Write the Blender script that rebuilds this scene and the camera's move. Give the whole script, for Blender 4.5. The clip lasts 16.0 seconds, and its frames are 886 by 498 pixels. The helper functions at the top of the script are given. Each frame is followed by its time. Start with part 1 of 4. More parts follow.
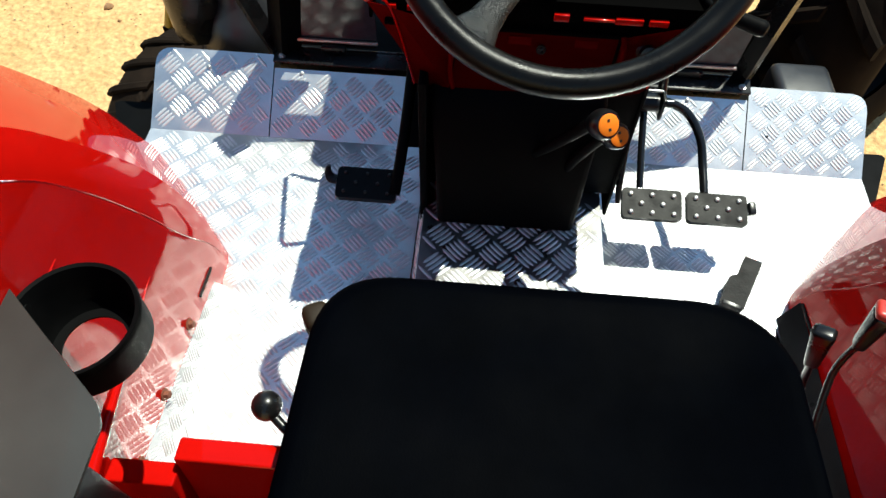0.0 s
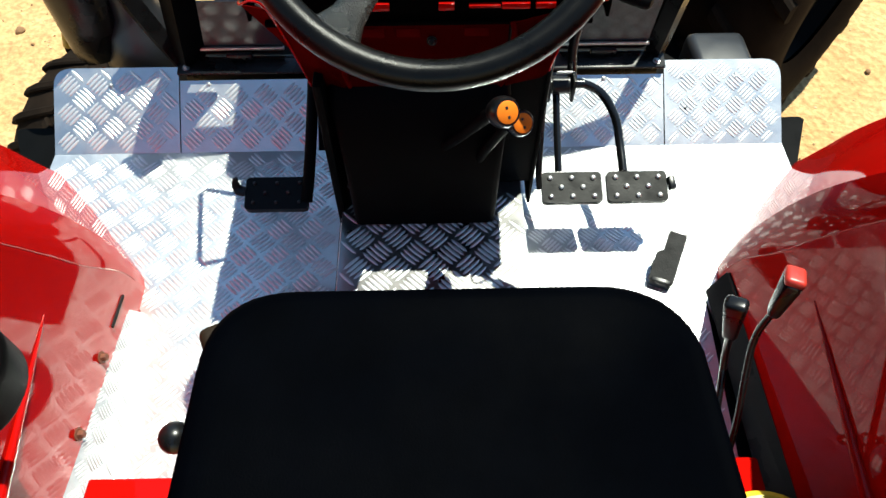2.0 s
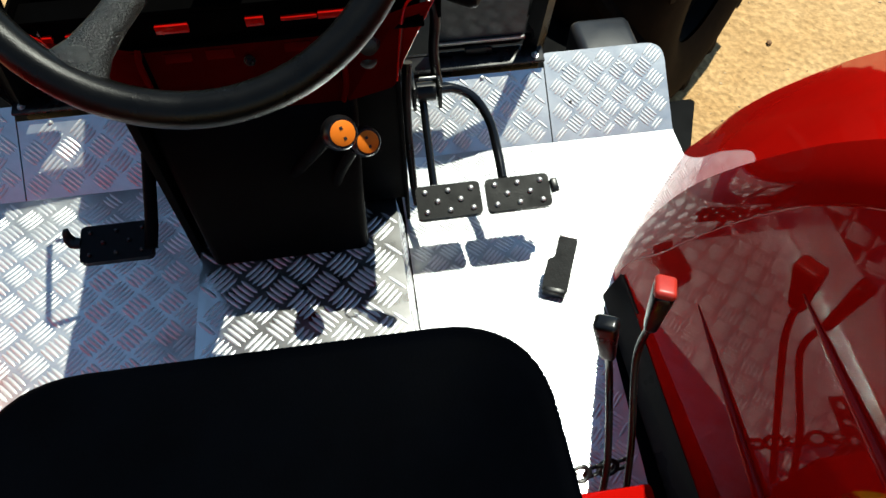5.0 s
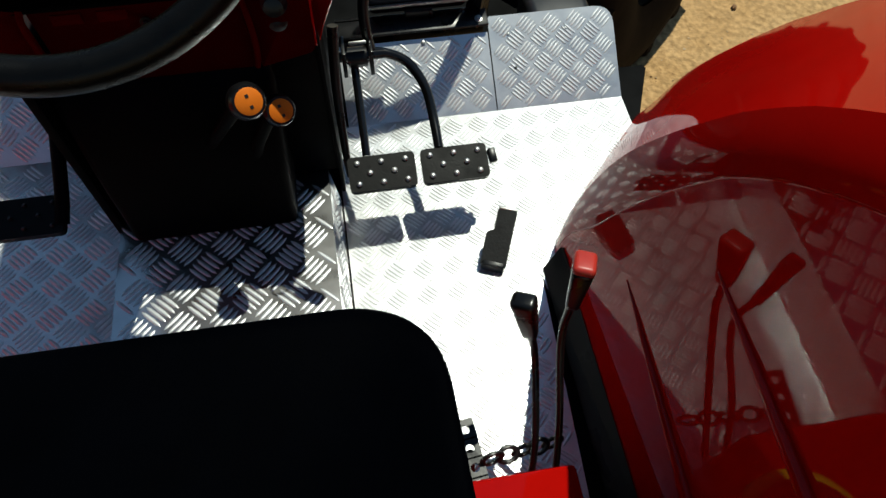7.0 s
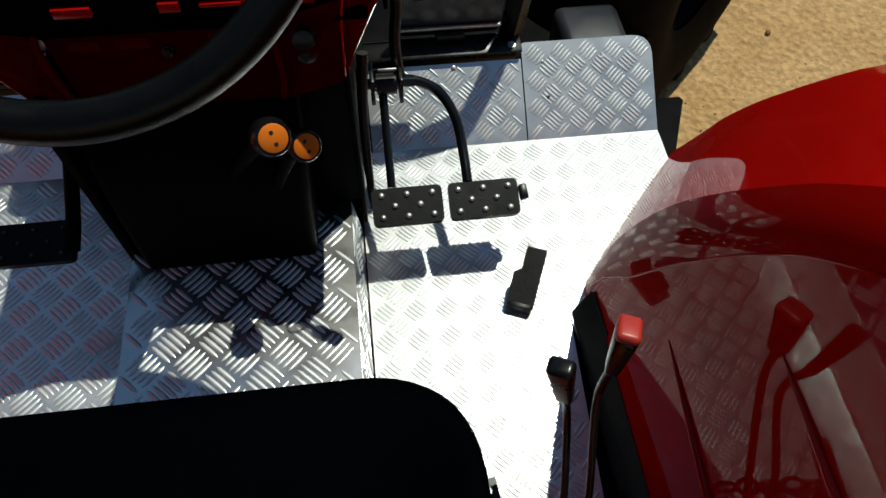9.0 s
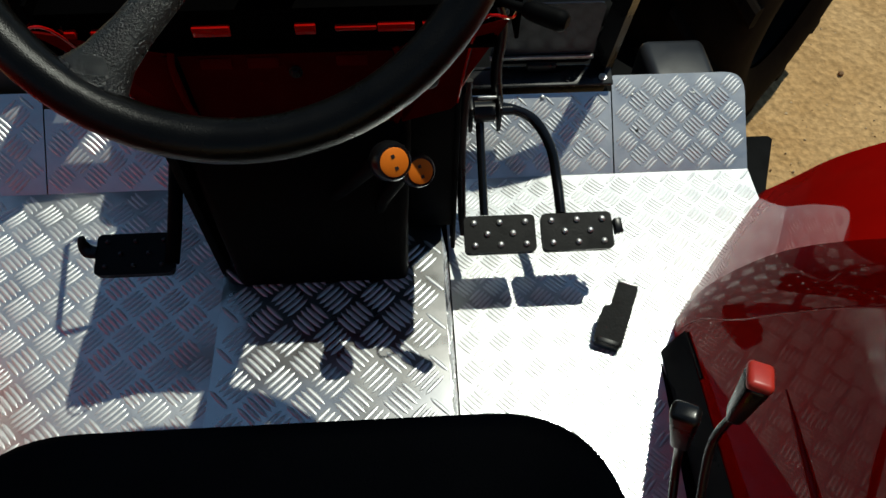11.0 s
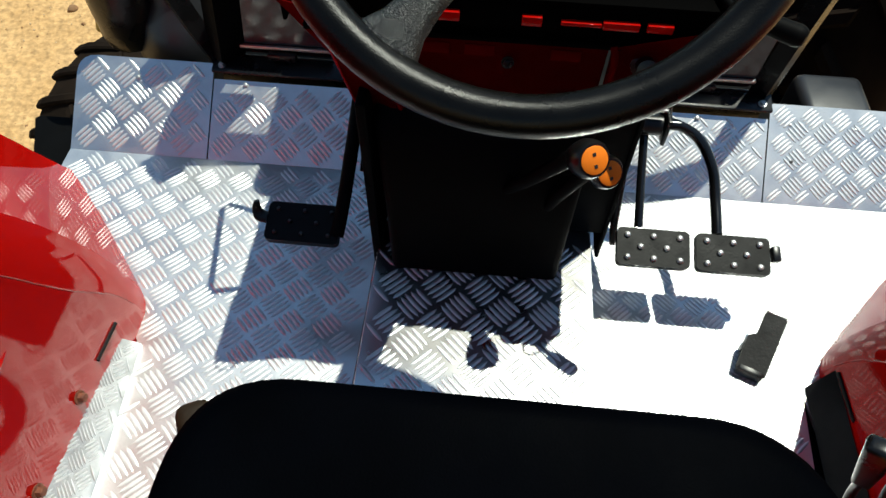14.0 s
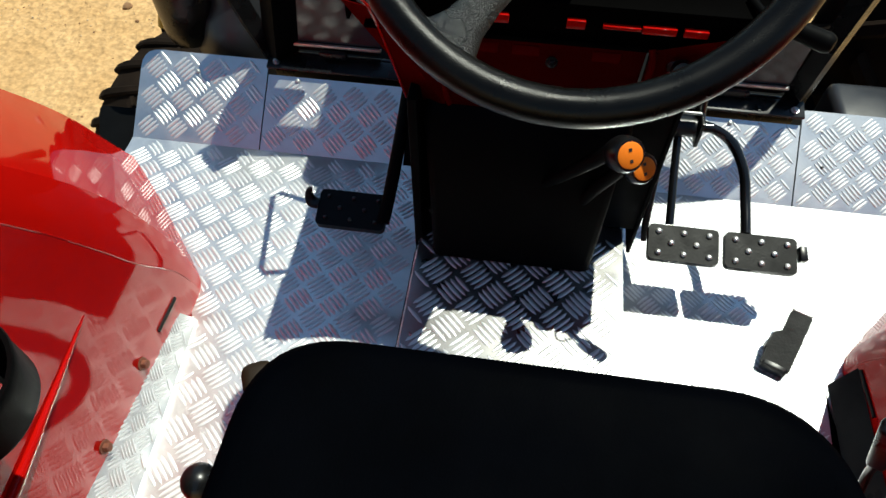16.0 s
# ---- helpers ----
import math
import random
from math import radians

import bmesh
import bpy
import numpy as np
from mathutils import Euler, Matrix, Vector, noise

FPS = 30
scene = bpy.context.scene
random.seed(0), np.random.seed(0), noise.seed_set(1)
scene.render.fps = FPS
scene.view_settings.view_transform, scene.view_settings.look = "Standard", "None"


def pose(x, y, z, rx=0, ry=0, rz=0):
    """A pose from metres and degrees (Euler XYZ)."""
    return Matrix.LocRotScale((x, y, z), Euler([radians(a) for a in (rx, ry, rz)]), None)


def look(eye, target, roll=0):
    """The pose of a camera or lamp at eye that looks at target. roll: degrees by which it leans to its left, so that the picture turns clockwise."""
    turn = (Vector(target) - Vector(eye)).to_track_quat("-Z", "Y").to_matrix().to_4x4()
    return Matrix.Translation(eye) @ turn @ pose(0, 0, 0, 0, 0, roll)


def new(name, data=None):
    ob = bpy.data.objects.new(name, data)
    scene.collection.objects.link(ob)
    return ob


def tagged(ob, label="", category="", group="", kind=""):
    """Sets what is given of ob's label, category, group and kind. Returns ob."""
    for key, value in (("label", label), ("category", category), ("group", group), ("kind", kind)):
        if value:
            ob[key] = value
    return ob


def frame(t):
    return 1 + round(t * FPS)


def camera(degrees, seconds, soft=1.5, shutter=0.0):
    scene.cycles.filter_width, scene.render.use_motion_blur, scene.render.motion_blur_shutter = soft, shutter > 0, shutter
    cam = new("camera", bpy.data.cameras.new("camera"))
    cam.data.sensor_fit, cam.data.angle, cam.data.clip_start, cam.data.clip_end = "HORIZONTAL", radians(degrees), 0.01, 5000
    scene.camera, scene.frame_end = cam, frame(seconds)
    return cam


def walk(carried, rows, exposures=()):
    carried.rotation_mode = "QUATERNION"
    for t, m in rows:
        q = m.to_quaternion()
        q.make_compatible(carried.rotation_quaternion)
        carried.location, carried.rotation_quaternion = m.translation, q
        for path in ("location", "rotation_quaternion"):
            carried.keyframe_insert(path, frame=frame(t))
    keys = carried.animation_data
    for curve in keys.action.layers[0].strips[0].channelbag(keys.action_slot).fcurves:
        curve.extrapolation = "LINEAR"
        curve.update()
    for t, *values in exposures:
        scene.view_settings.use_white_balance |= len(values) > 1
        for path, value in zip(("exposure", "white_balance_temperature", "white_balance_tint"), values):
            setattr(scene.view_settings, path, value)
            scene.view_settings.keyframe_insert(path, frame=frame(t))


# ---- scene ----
cam = camera(66.0, 16.0)
PATH = [
    (0, (-0.058, 0.082, 1.013), (-0.126, 1.21, -0.637), 1.6),
    (0.5, (-0.041, 0.088, 1.012), (-0.098, 1.212, -0.641), 0.9),
    (1, (-0.021, 0.093, 1.008), (-0.054, 1.216, -0.647), 0.5),
    (1.5, (-0.001, 0.101, 1.002), (-0.012, 1.22, -0.655), -0.2),
    (2, (0.018, 0.108, 0.996), (0.042, 1.225, -0.663), -0.0),
    (2.5, (0.032, 0.115, 0.99), (0.072, 1.234, -0.666), -0.4),
    (3, (0.059, 0.119, 0.985), (0.135, 1.246, -0.665), -0.6),
    (3.5, (0.077, 0.13, 0.979), (0.188, 1.262, -0.666), -0.7),
    (4, (0.095, 0.15, 0.971), (0.228, 1.269, -0.681), -0.4),
    (4.5, (0.125, 0.165, 0.958), (0.269, 1.274, -0.701), -0.4),
    (5, (0.149, 0.182, 0.944), (0.302, 1.285, -0.717), -0.4),
    (5.2, (0.162, 0.188, 0.935), (0.319, 1.285, -0.73), -0.2),
    (7.5, (0.224, 0.204, 0.914), (0.422, 1.196, -0.811), 2.0),
    (8, (0.222, 0.228, 0.908), (0.405, 1.205, -0.827), 2.5),
    (8.5, (0.22, 0.244, 0.903), (0.387, 1.237, -0.825), 2.2),
    (9, (0.212, 0.265, 0.9), (0.377, 1.302, -0.803), 2.3),
    (11.5, (0.108, 0.283, 0.887), (0.156, 1.399, -0.772), 0.7),
    (12, (0.088, 0.277, 0.882), (0.105, 1.407, -0.768), 0.5),
    (12.5, (0.062, 0.274, 0.885), (0.052, 1.408, -0.763), 0.6),
    (13, (0.037, 0.266, 0.889), (0.001, 1.408, -0.752), 0.9),
    (13.5, (0.019, 0.259, 0.889), (-0.045, 1.406, -0.748), 0.7),
    (14, (0.001, 0.257, 0.886), (-0.09, 1.391, -0.758), 1.0),
    (14.5, (-0.011, 0.251, 0.889), (-0.128, 1.38, -0.757), 1.0),
    (15, (-0.018, 0.237, 0.898), (-0.159, 1.365, -0.748), 0.8),
    (15.5, (-0.02, 0.222, 0.903), (-0.184, 1.351, -0.74), 0.0),
    (16, (-0.011, 0.207, 0.918), (-0.182, 1.342, -0.72), -0.4),
]
walk(cam, [(t, look(eye, target, roll)) for t, eye, target, roll in PATH],
     [(t, stops, 6500, -4) for t, stops in ((0.0, 0.86), (2.0, 1.0), (4.0, 0.80), (5.2, 0.38), (7.3, -0.4), (8.5, -0.52), (9.2, -0.54), (11.3, -0.64), (12.5, -0.08), (14.0, 0.38), (16.0, 0.4))])

# ---- world, sun ----
world = bpy.data.worlds.new("world")
scene.world = world
world.use_nodes = True
wn = world.node_tree
sky = wn.nodes.new("ShaderNodeTexSky")
sky.sky_type = "NISHITA"
sky.sun_disc = False
sky.dust_density, sky.air_density, sky.ozone_density = 0.0, 1.0, 1.4
SUN = Vector((0.293, 0.297, 1.0)).normalized()
sky.sun_elevation = math.asin(SUN.z)
sky.sun_rotation = math.atan2(SUN.x, SUN.y)
bg = wn.nodes["Background"]
bg.inputs["Strength"].default_value = 0.085
wn.links.new(sky.outputs[0], bg.inputs["Color"])
sun_data = bpy.data.lights.new("sun", "SUN")
sun_data.energy = 5.0
sun_data.angle = radians(0.53)
sun_data.color = (1.0, 0.95, 0.88)
sun = new("sun", sun_data)
sun.matrix_world = look(SUN * 20, (0, 0, 0))


# ---- materials ----
def material(name, base, rough=0.5, metal=0.0, vary=0.0, scale=20.0, bump=0.0, bump_scale=200.0,
             second=None, coat=0.0, rough_vary=0.0, spec=0.5, island=0.0, smudge=0.0, smudge_scale=6.0):
    m = bpy.data.materials.new(name)
    m.use_nodes = True
    nt = m.node_tree
    b = nt.nodes["Principled BSDF"]
    b.inputs["Base Color"].default_value = (*base, 1)
    b.inputs["Roughness"].default_value = rough
    b.inputs["Metallic"].default_value = metal
    b.inputs["Specular IOR Level"].default_value = spec
    if coat:
        b.inputs["Coat Weight"].default_value = coat
        b.inputs["Coat Roughness"].default_value = 0.035
        b.inputs["Coat IOR"].default_value = 1.38
    tc = nt.nodes.new("ShaderNodeTexCoord")
    if vary or second:
        n1 = nt.nodes.new("ShaderNodeTexNoise")
        n1.inputs["Scale"].default_value = scale
        n1.inputs["Detail"].default_value = 6
        n1.inputs["Roughness"].default_value = 0.65
        nt.links.new(tc.outputs["Object"], n1.inputs["Vector"])
        ramp = nt.nodes.new("ShaderNodeValToRGB")
        ramp.color_ramp.elements[0].position = 0.36
        ramp.color_ramp.elements[1].position = 0.64
        s = second or tuple(c * (1 - vary) for c in base)
        ramp.color_ramp.elements[0].color = (*s, 1)
        ramp.color_ramp.elements[1].color = (*base, 1)
        nt.links.new(n1.outputs["Fac"], ramp.inputs["Fac"])
        colour = ramp.outputs["Color"]
        if smudge:
            n3 = nt.nodes.new("ShaderNodeTexNoise")
            n3.inputs["Scale"].default_value = smudge_scale
            n3.inputs["Detail"].default_value = 4
            nt.links.new(tc.outputs["Object"], n3.inputs["Vector"])
            mix = nt.nodes.new("ShaderNodeMix")
            mix.data_type, mix.blend_type = "RGBA", "MULTIPLY"
            mr = nt.nodes.new("ShaderNodeMapRange")
            mr.inputs["From Min"].default_value, mr.inputs["From Max"].default_value = 0.35, 0.65
            mr.inputs["To Min"].default_value, mr.inputs["To Max"].default_value = 1 - smudge, 1
            nt.links.new(n3.outputs["Fac"], mr.inputs["Value"])
            mix.inputs["Factor"].default_value = 1
            nt.links.new(colour, mix.inputs[6])
            nt.links.new(mr.outputs[0], mix.inputs[7])
            colour = mix.outputs[2]
        nt.links.new(colour, b.inputs["Base Color"])
    if rough_vary:
        n2 = nt.nodes.new("ShaderNodeTexNoise")
        n2.inputs["Scale"].default_value = scale * 0.7
        n2.inputs["Detail"].default_value = 5
        nt.links.new(tc.outputs["Object"], n2.inputs["Vector"])
        r2 = nt.nodes.new("ShaderNodeMapRange")
        r2.inputs["From Min"].default_value, r2.inputs["From Max"].default_value = 0.3, 0.7
        r2.inputs["To Min"].default_value = max(0.02, rough - rough_vary)
        r2.inputs["To Max"].default_value = rough + rough_vary
        nt.links.new(n2.outputs["Fac"], r2.inputs["Value"])
        nt.links.new(r2.outputs[0], b.inputs["Roughness"])
    if bump:
        n4 = nt.nodes.new("ShaderNodeTexNoise")
        n4.inputs["Scale"].default_value = bump_scale
        n4.inputs["Detail"].default_value = 3
        nt.links.new(tc.outputs["Object"], n4.inputs["Vector"])
        bp = nt.nodes.new("ShaderNodeBump")
        bp.inputs["Strength"].default_value = bump
        bp.inputs["Distance"].default_value = 0.002
        nt.links.new(n4.outputs["Fac"], bp.inputs["Height"])
        nt.links.new(bp.outputs[0], b.inputs["Normal"])
    return m


ALU = material("tread_aluminium", (0.84, 0.85, 0.86), 0.48, 1.0, vary=0.10, scale=35, bump=0.10, bump_scale=260,
               rough_vary=0.07, smudge=0.10, smudge_scale=7)


def two_lobes(m, sharp, share):
    """Rolled metal: a broad sheen with a sharper one mixed in."""
    nt = m.node_tree
    a = nt.nodes["Principled BSDF"]
    b = nt.nodes.new("ShaderNodeBsdfPrincipled")
    b.inputs["Metallic"].default_value = a.inputs["Metallic"].default_value
    b.inputs["Roughness"].default_value = sharp
    for key in ("Base Color", "Normal"):
        for l in list(a.inputs[key].links):
            nt.links.new(l.from_socket, b.inputs[key])
    mix = nt.nodes.new("ShaderNodeMixShader")
    mix.inputs[0].default_value = share
    nt.links.new(a.outputs[0], mix.inputs[1])
    nt.links.new(b.outputs[0], mix.inputs[2])
    nt.links.new(mix.outputs[0], nt.nodes["Material Output"].inputs["Surface"])


ALU_BAR = material("tread_bar_aluminium", (0.74, 0.75, 0.76), 0.50, 0.74, vary=0.08, scale=60, rough_vary=0.06)
two_lobes(ALU, 0.18, 0.46)
# the tunnel's shade is put into this copy: slightly darker, sharper sheen
ALU_TUNNEL = material("tunnel_tread_aluminium", (0.78, 0.77, 0.77), 0.30, 1.0, vary=0.08, scale=35, rough_vary=0.05)
two_lobes(ALU_TUNNEL, 0.14, 0.66)
two_lobes(ALU_BAR, 0.36, 0.30)
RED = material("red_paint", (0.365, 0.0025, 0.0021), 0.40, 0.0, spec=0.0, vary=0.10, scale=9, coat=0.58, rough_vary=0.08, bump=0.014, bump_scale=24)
# dash's shade put into the colour: a much darker copy of the red paint
RED_SHADED = material("shaded_red_paint", (0.085, 0.002, 0.002), 0.50, 0.0, spec=0.0, vary=0.2, scale=14, rough_vary=0.1)
BLACK = material("black_enamel", (0.006, 0.006, 0.0065), 0.30, 0.0, spec=0.35, vary=0.4, scale=30, rough_vary=0.12, bump=0.03)
GLOSS_BLACK = material("gloss_black_enamel", (0.005, 0.005, 0.0055), 0.16, 0.0, spec=0.5, vary=0.4, scale=30, rough_vary=0.06, bump=0.02)
DEAD_BLACK = material("flat_black_plastic", (0.0008, 0.0007, 0.0007), 0.7, 0.0, spec=0.01, vary=0.3, scale=30)
BLACK_MATT = material("black_matt", (0.0016, 0.0016, 0.0017), 0.6, 0.0, spec=0.05, vary=0.4, scale=25, rough_vary=0.1, bump=0.05)
RUBBER = material("black_rubber", (0.006, 0.006, 0.006), 0.6, 0.0, spec=0.3, vary=0.4, scale=60, rough_vary=0.1, bump=0.15, bump_scale=300)
WHEEL = material("grained_black_plastic", (0.0030, 0.0027, 0.0022), 0.30, 0.0, spec=0.20, vary=0.25, scale=50, rough_vary=0.06, bump=0.16, bump_scale=900)
WHEEL_GRAIN = material("coarse_grained_black_plastic", (0.0034, 0.0031, 0.0026), 0.30, 0.0, spec=0.38, vary=0.25, scale=50, rough_vary=0.06, bump=0.8, bump_scale=650)
VINYL = material("black_vinyl", (0.0003, 0.0005, 0.0011), 0.6, 0.0, spec=0.006, vary=0.3, scale=12, rough_vary=0.08, bump=0.10, bump_scale=500)
TYRE = material("tyre_rubber", (0.008, 0.0058, 0.0045), 0.85, 0.0, spec=0.03, second=(0.016, 0.011, 0.008), scale=8, bump=0.2, bump_scale=60)
ORANGE = material("orange_plastic", (0.76, 0.18, 0.012), 0.6, 0.0, spec=0.15, vary=0.08, scale=60)
PRINT = material("black_print", (0.015, 0.012, 0.01), 0.5)
ZINC = material("zinc_plated_steel", (0.62, 0.62, 0.60), 0.45, 1.0, vary=0.2, scale=120, rough_vary=0.1)
STUD = material("dull_worn_steel", (0.10, 0.10, 0.10), 0.5, 1.0, vary=0.3, scale=120, rough_vary=0.1)
PAD = material("worn_black_pad", (0.005, 0.005, 0.005), 0.45, 0.0, spec=0.12, vary=0.4, scale=60, rough_vary=0.1, bump=0.1, bump_scale=300)
RUST = material("rusty_bolt", (0.20, 0.07, 0.035), 0.75, 0.2, second=(0.10, 0.03, 0.02), scale=150, bump=0.4, bump_scale=400)
GREY = material("grey_plastic", (0.012, 0.013, 0.016), 0.45, 0.0, vary=0.2, scale=20, rough_vary=0.1, bump=0.04)
STEEL_GREY = material("grey_painted_steel", (0.026, 0.027, 0.025), 0.36, 0.0, vary=0.2, scale=10, rough_vary=0.1, bump=0.03, coat=0.3)
DARK_PANEL = material("dark_glossy_panel", (0.010, 0.007, 0.006), 0.10, 0.0, vary=0.3, scale=12, coat=0.2)
SLATE = material("dark_slate_sheet", (0.022, 0.022, 0.026), 0.34, 0.0, spec=0.25, vary=0.35, scale=25, rough_vary=0.1, bump=0.05)
RED_KNOB = material("red_plastic_knob", (0.45, 0.03, 0.02), 0.40, 0.0, vary=0.15, scale=60)
BROWN = material("brown_rubber", (0.016, 0.009, 0.0035), 0.6, 0.0, spec=0.2, vary=0.3, scale=60, bump=0.1)
OCHRE = material("dull_yellow_paint", (0.42, 0.27, 0.03), 0.5, 0.0, vary=0.3, scale=30, rough_vary=0.1)
YELLOW = material("yellow_sticker", (0.75, 0.55, 0.02), 0.4, 0.0, vary=0.1, scale=30)


def ground_material():
    m = material("sandy_soil", (0.60, 0.38, 0.180), 0.95, 0.0, second=(0.52, 0.315, 0.138), scale=5, bump=0.0,
                 smudge=0.32, smudge_scale=55, spec=0.1)
    nt = m.node_tree
    tc = nt.nodes["Texture Coordinate"]
    n1 = nt.nodes.new("ShaderNodeTexNoise")
    n1.inputs["Scale"].default_value, n1.inputs["Detail"].default_value = 45, 8
    n2 = nt.nodes.new("ShaderNodeTexVoronoi")
    n2.inputs["Scale"].default_value = 30
    add = nt.nodes.new("ShaderNodeMath")
    add.operation = "ADD"
    bp = nt.nodes.new("ShaderNodeBump")
    bp.inputs["Strength"].default_value, bp.inputs["Distance"].default_value = 0.8, 0.012
    for n in (n1, n2):
        nt.links.new(tc.outputs["Object"], n.inputs["Vector"])
    nt.links.new(n1.outputs["Fac"], add.inputs[0])
    nt.links.new(n2.outputs["Distance"], add.inputs[1])
    nt.links.new(add.outputs[0], bp.inputs["Height"])
    nt.links.new(bp.outputs[0], nt.nodes["Principled BSDF"].inputs["Normal"])
    return m


SAND = ground_material()
STONE = material("pale_stone", (0.55, 0.40, 0.24), 0.9, 0.0, vary=0.3, scale=20, bump=0.3, bump_scale=60)
DARK_STONE = material("dark_clod", (0.26, 0.14, 0.065), 0.95, 0.0, vary=0.3, scale=30, bump=0.4, bump_scale=60)


# ---- mesh helpers ----
def link(name, bm, mat, smooth=40):
    me = bpy.data.meshes.new(name)
    bmesh.ops.recalc_face_normals(bm, faces=bm.faces)
    bm.to_mesh(me)
    bm.free()
    for mm in (mat if isinstance(mat, (list, tuple)) else (mat,)):
        me.materials.append(mm)
    if smooth:
        me.polygons.foreach_set("use_smooth", [True] * len(me.polygons))
        me.set_sharp_from_angle(angle=radians(smooth))
    return new(name, me)


def part(name, bm, mat, parent, label="", smooth=40):
    ob = link(name, bm, mat, smooth)
    ob.parent = parent
    if label:
        ob["label"] = label
    return ob


def thing(name, label, category, group="", kind=""):
    return tagged(new(name), label, category, group, kind)


def box(bm, size, at=(0, 0, 0), rot=(0, 0, 0), bevel=0.0, segments=2):
    r = bmesh.ops.create_cube(bm, size=1.0)
    m = pose(*at, *rot) @ Matrix.Diagonal((*size, 1))
    bmesh.ops.transform(bm, matrix=m, verts=r["verts"])
    if bevel:
        edges = {e for v in r["verts"] for e in v.link_edges}
        bmesh.ops.bevel(bm, geom=list(edges), offset=bevel, segments=segments, profile=0.5, affect="EDGES")
    return bm


def tube(bm, points, radius, sides=12, cap=True, smooth=True, flat=1.0):
    """A round bar along points; radius is one number or one for each point."""
    pts = [Vector(p) for p in points]
    if smooth and len(pts) > 2:
        fine = []
        for i in range(len(pts) - 1):
            p0, p1, p2, p3 = pts[max(i - 1, 0)], pts[i], pts[i + 1], pts[min(i + 2, len(pts) - 1)]
            for k in range(6):
                u = k / 6
                fine.append(0.5 * ((2 * p1) + (p2 - p0) * u + (2 * p0 - 5 * p1 + 4 * p2 - p3) * u * u + (3 * p1 - p0 - 3 * p2 + p3) * u ** 3))
        fine.append(pts[-1])
        if isinstance(radius, (list, tuple)):
            radius = [radius[min(i // 6, len(pts) - 2)] * (1 - (i % 6) / 6) + radius[min(i // 6 + 1, len(pts) - 1)] * ((i % 6) / 6) for i in range(len(fine) - 1)] + [radius[-1]]
        pts = fine
    rad = radius if isinstance(radius, (list, tuple)) else [radius] * len(pts)
    side = None
    rings = []
    for i, p in enumerate(pts):
        d = (pts[min(i + 1, len(pts) - 1)] - pts[max(i - 1, 0)]).normalized()
        if side is None:
            side = d.cross(Vector((0, 0, 1)) if abs(d.z) < 0.9 else Vector((0, 1, 0))).normalized()
        side = (side - d * side.dot(d)).normalized()
        up = d.cross(side)
        rings.append([bm.verts.new(p + rad[i] * (math.cos(2 * math.pi * k / sides) * side + flat * math.sin(2 * math.pi * k / sides) * up)) for k in range(sides)])
    for a, b in zip(rings, rings[1:]):
        for k in range(sides):
            bm.faces.new((a[k], a[(k + 1) % sides], b[(k + 1) % sides], b[k]))
    if cap:
        bm.faces.new(rings[0][::-1])
        bm.faces.new(rings[-1])
    return bm


def lathe(bm, profile, m=Matrix(), sides=32):
    """A turned form: profile of (radius, height) round the local z axis."""
    rings = []
    for r, h in profile:
        if r < 1e-6:
            rings.append([bm.verts.new(m @ Vector((0, 0, h)))])
        else:
            rings.append([bm.verts.new(m @ Vector((r * math.cos(2 * math.pi * k / sides), r * math.sin(2 * math.pi * k / sides), h))) for k in range(sides)])
    for a, b in zip(rings, rings[1:]):
        for k in range(sides):
            q = (a[k % len(a)], a[(k + 1) % len(a)], b[(k + 1) % len(b)], b[k % len(b)])
            q = [v for i, v in enumerate(q) if v not in q[:i]]
            if len(q) > 2:
                bm.faces.new(q)
    return bm


def plate(bm, outline, thick, m=Matrix()):
    """A flat sheet with this outline (x, y), its top at local z = 0."""
    top = [bm.verts.new(m @ Vector((x, y, 0))) for x, y in outline]
    low = [bm.verts.new(m @ Vector((x, y, -thick))) for x, y in outline]
    bm.faces.new(top)
    bm.faces.new(low[::-1])
    for i in range(len(top)):
        j = (i + 1) % len(top)
        bm.faces.new((top[i], low[i], low[j], top[j]))
    return bm


def rounded(outline, radii, steps=5):
    """The outline with its corners rounded by the radii."""
    out = []
    n = len(outline)
    for i, (x, y) in enumerate(outline):
        r = radii[i]
        p = Vector((x, y))
        if r <= 0:
            out.append((x, y))
            continue
        a = (Vector(outline[i - 1]) - p).normalized()
        b = (Vector(outline[(i + 1) % n]) - p).normalized()
        for k in range(steps + 1):
            u = k / steps
            q = p + a * r * (1 - u) ** 2 + b * r * u ** 2
            out.append((q.x, q.y))
    return out


def inside(x, y, outline):
    hit = False
    for i in range(len(outline)):
        (x1, y1), (x2, y2) = outline[i - 1], outline[i]
        if (y1 > y) != (y2 > y) and x < (x2 - x1) * (y - y1) / (y2 - y1) + x1:
            hit = not hit
    return hit


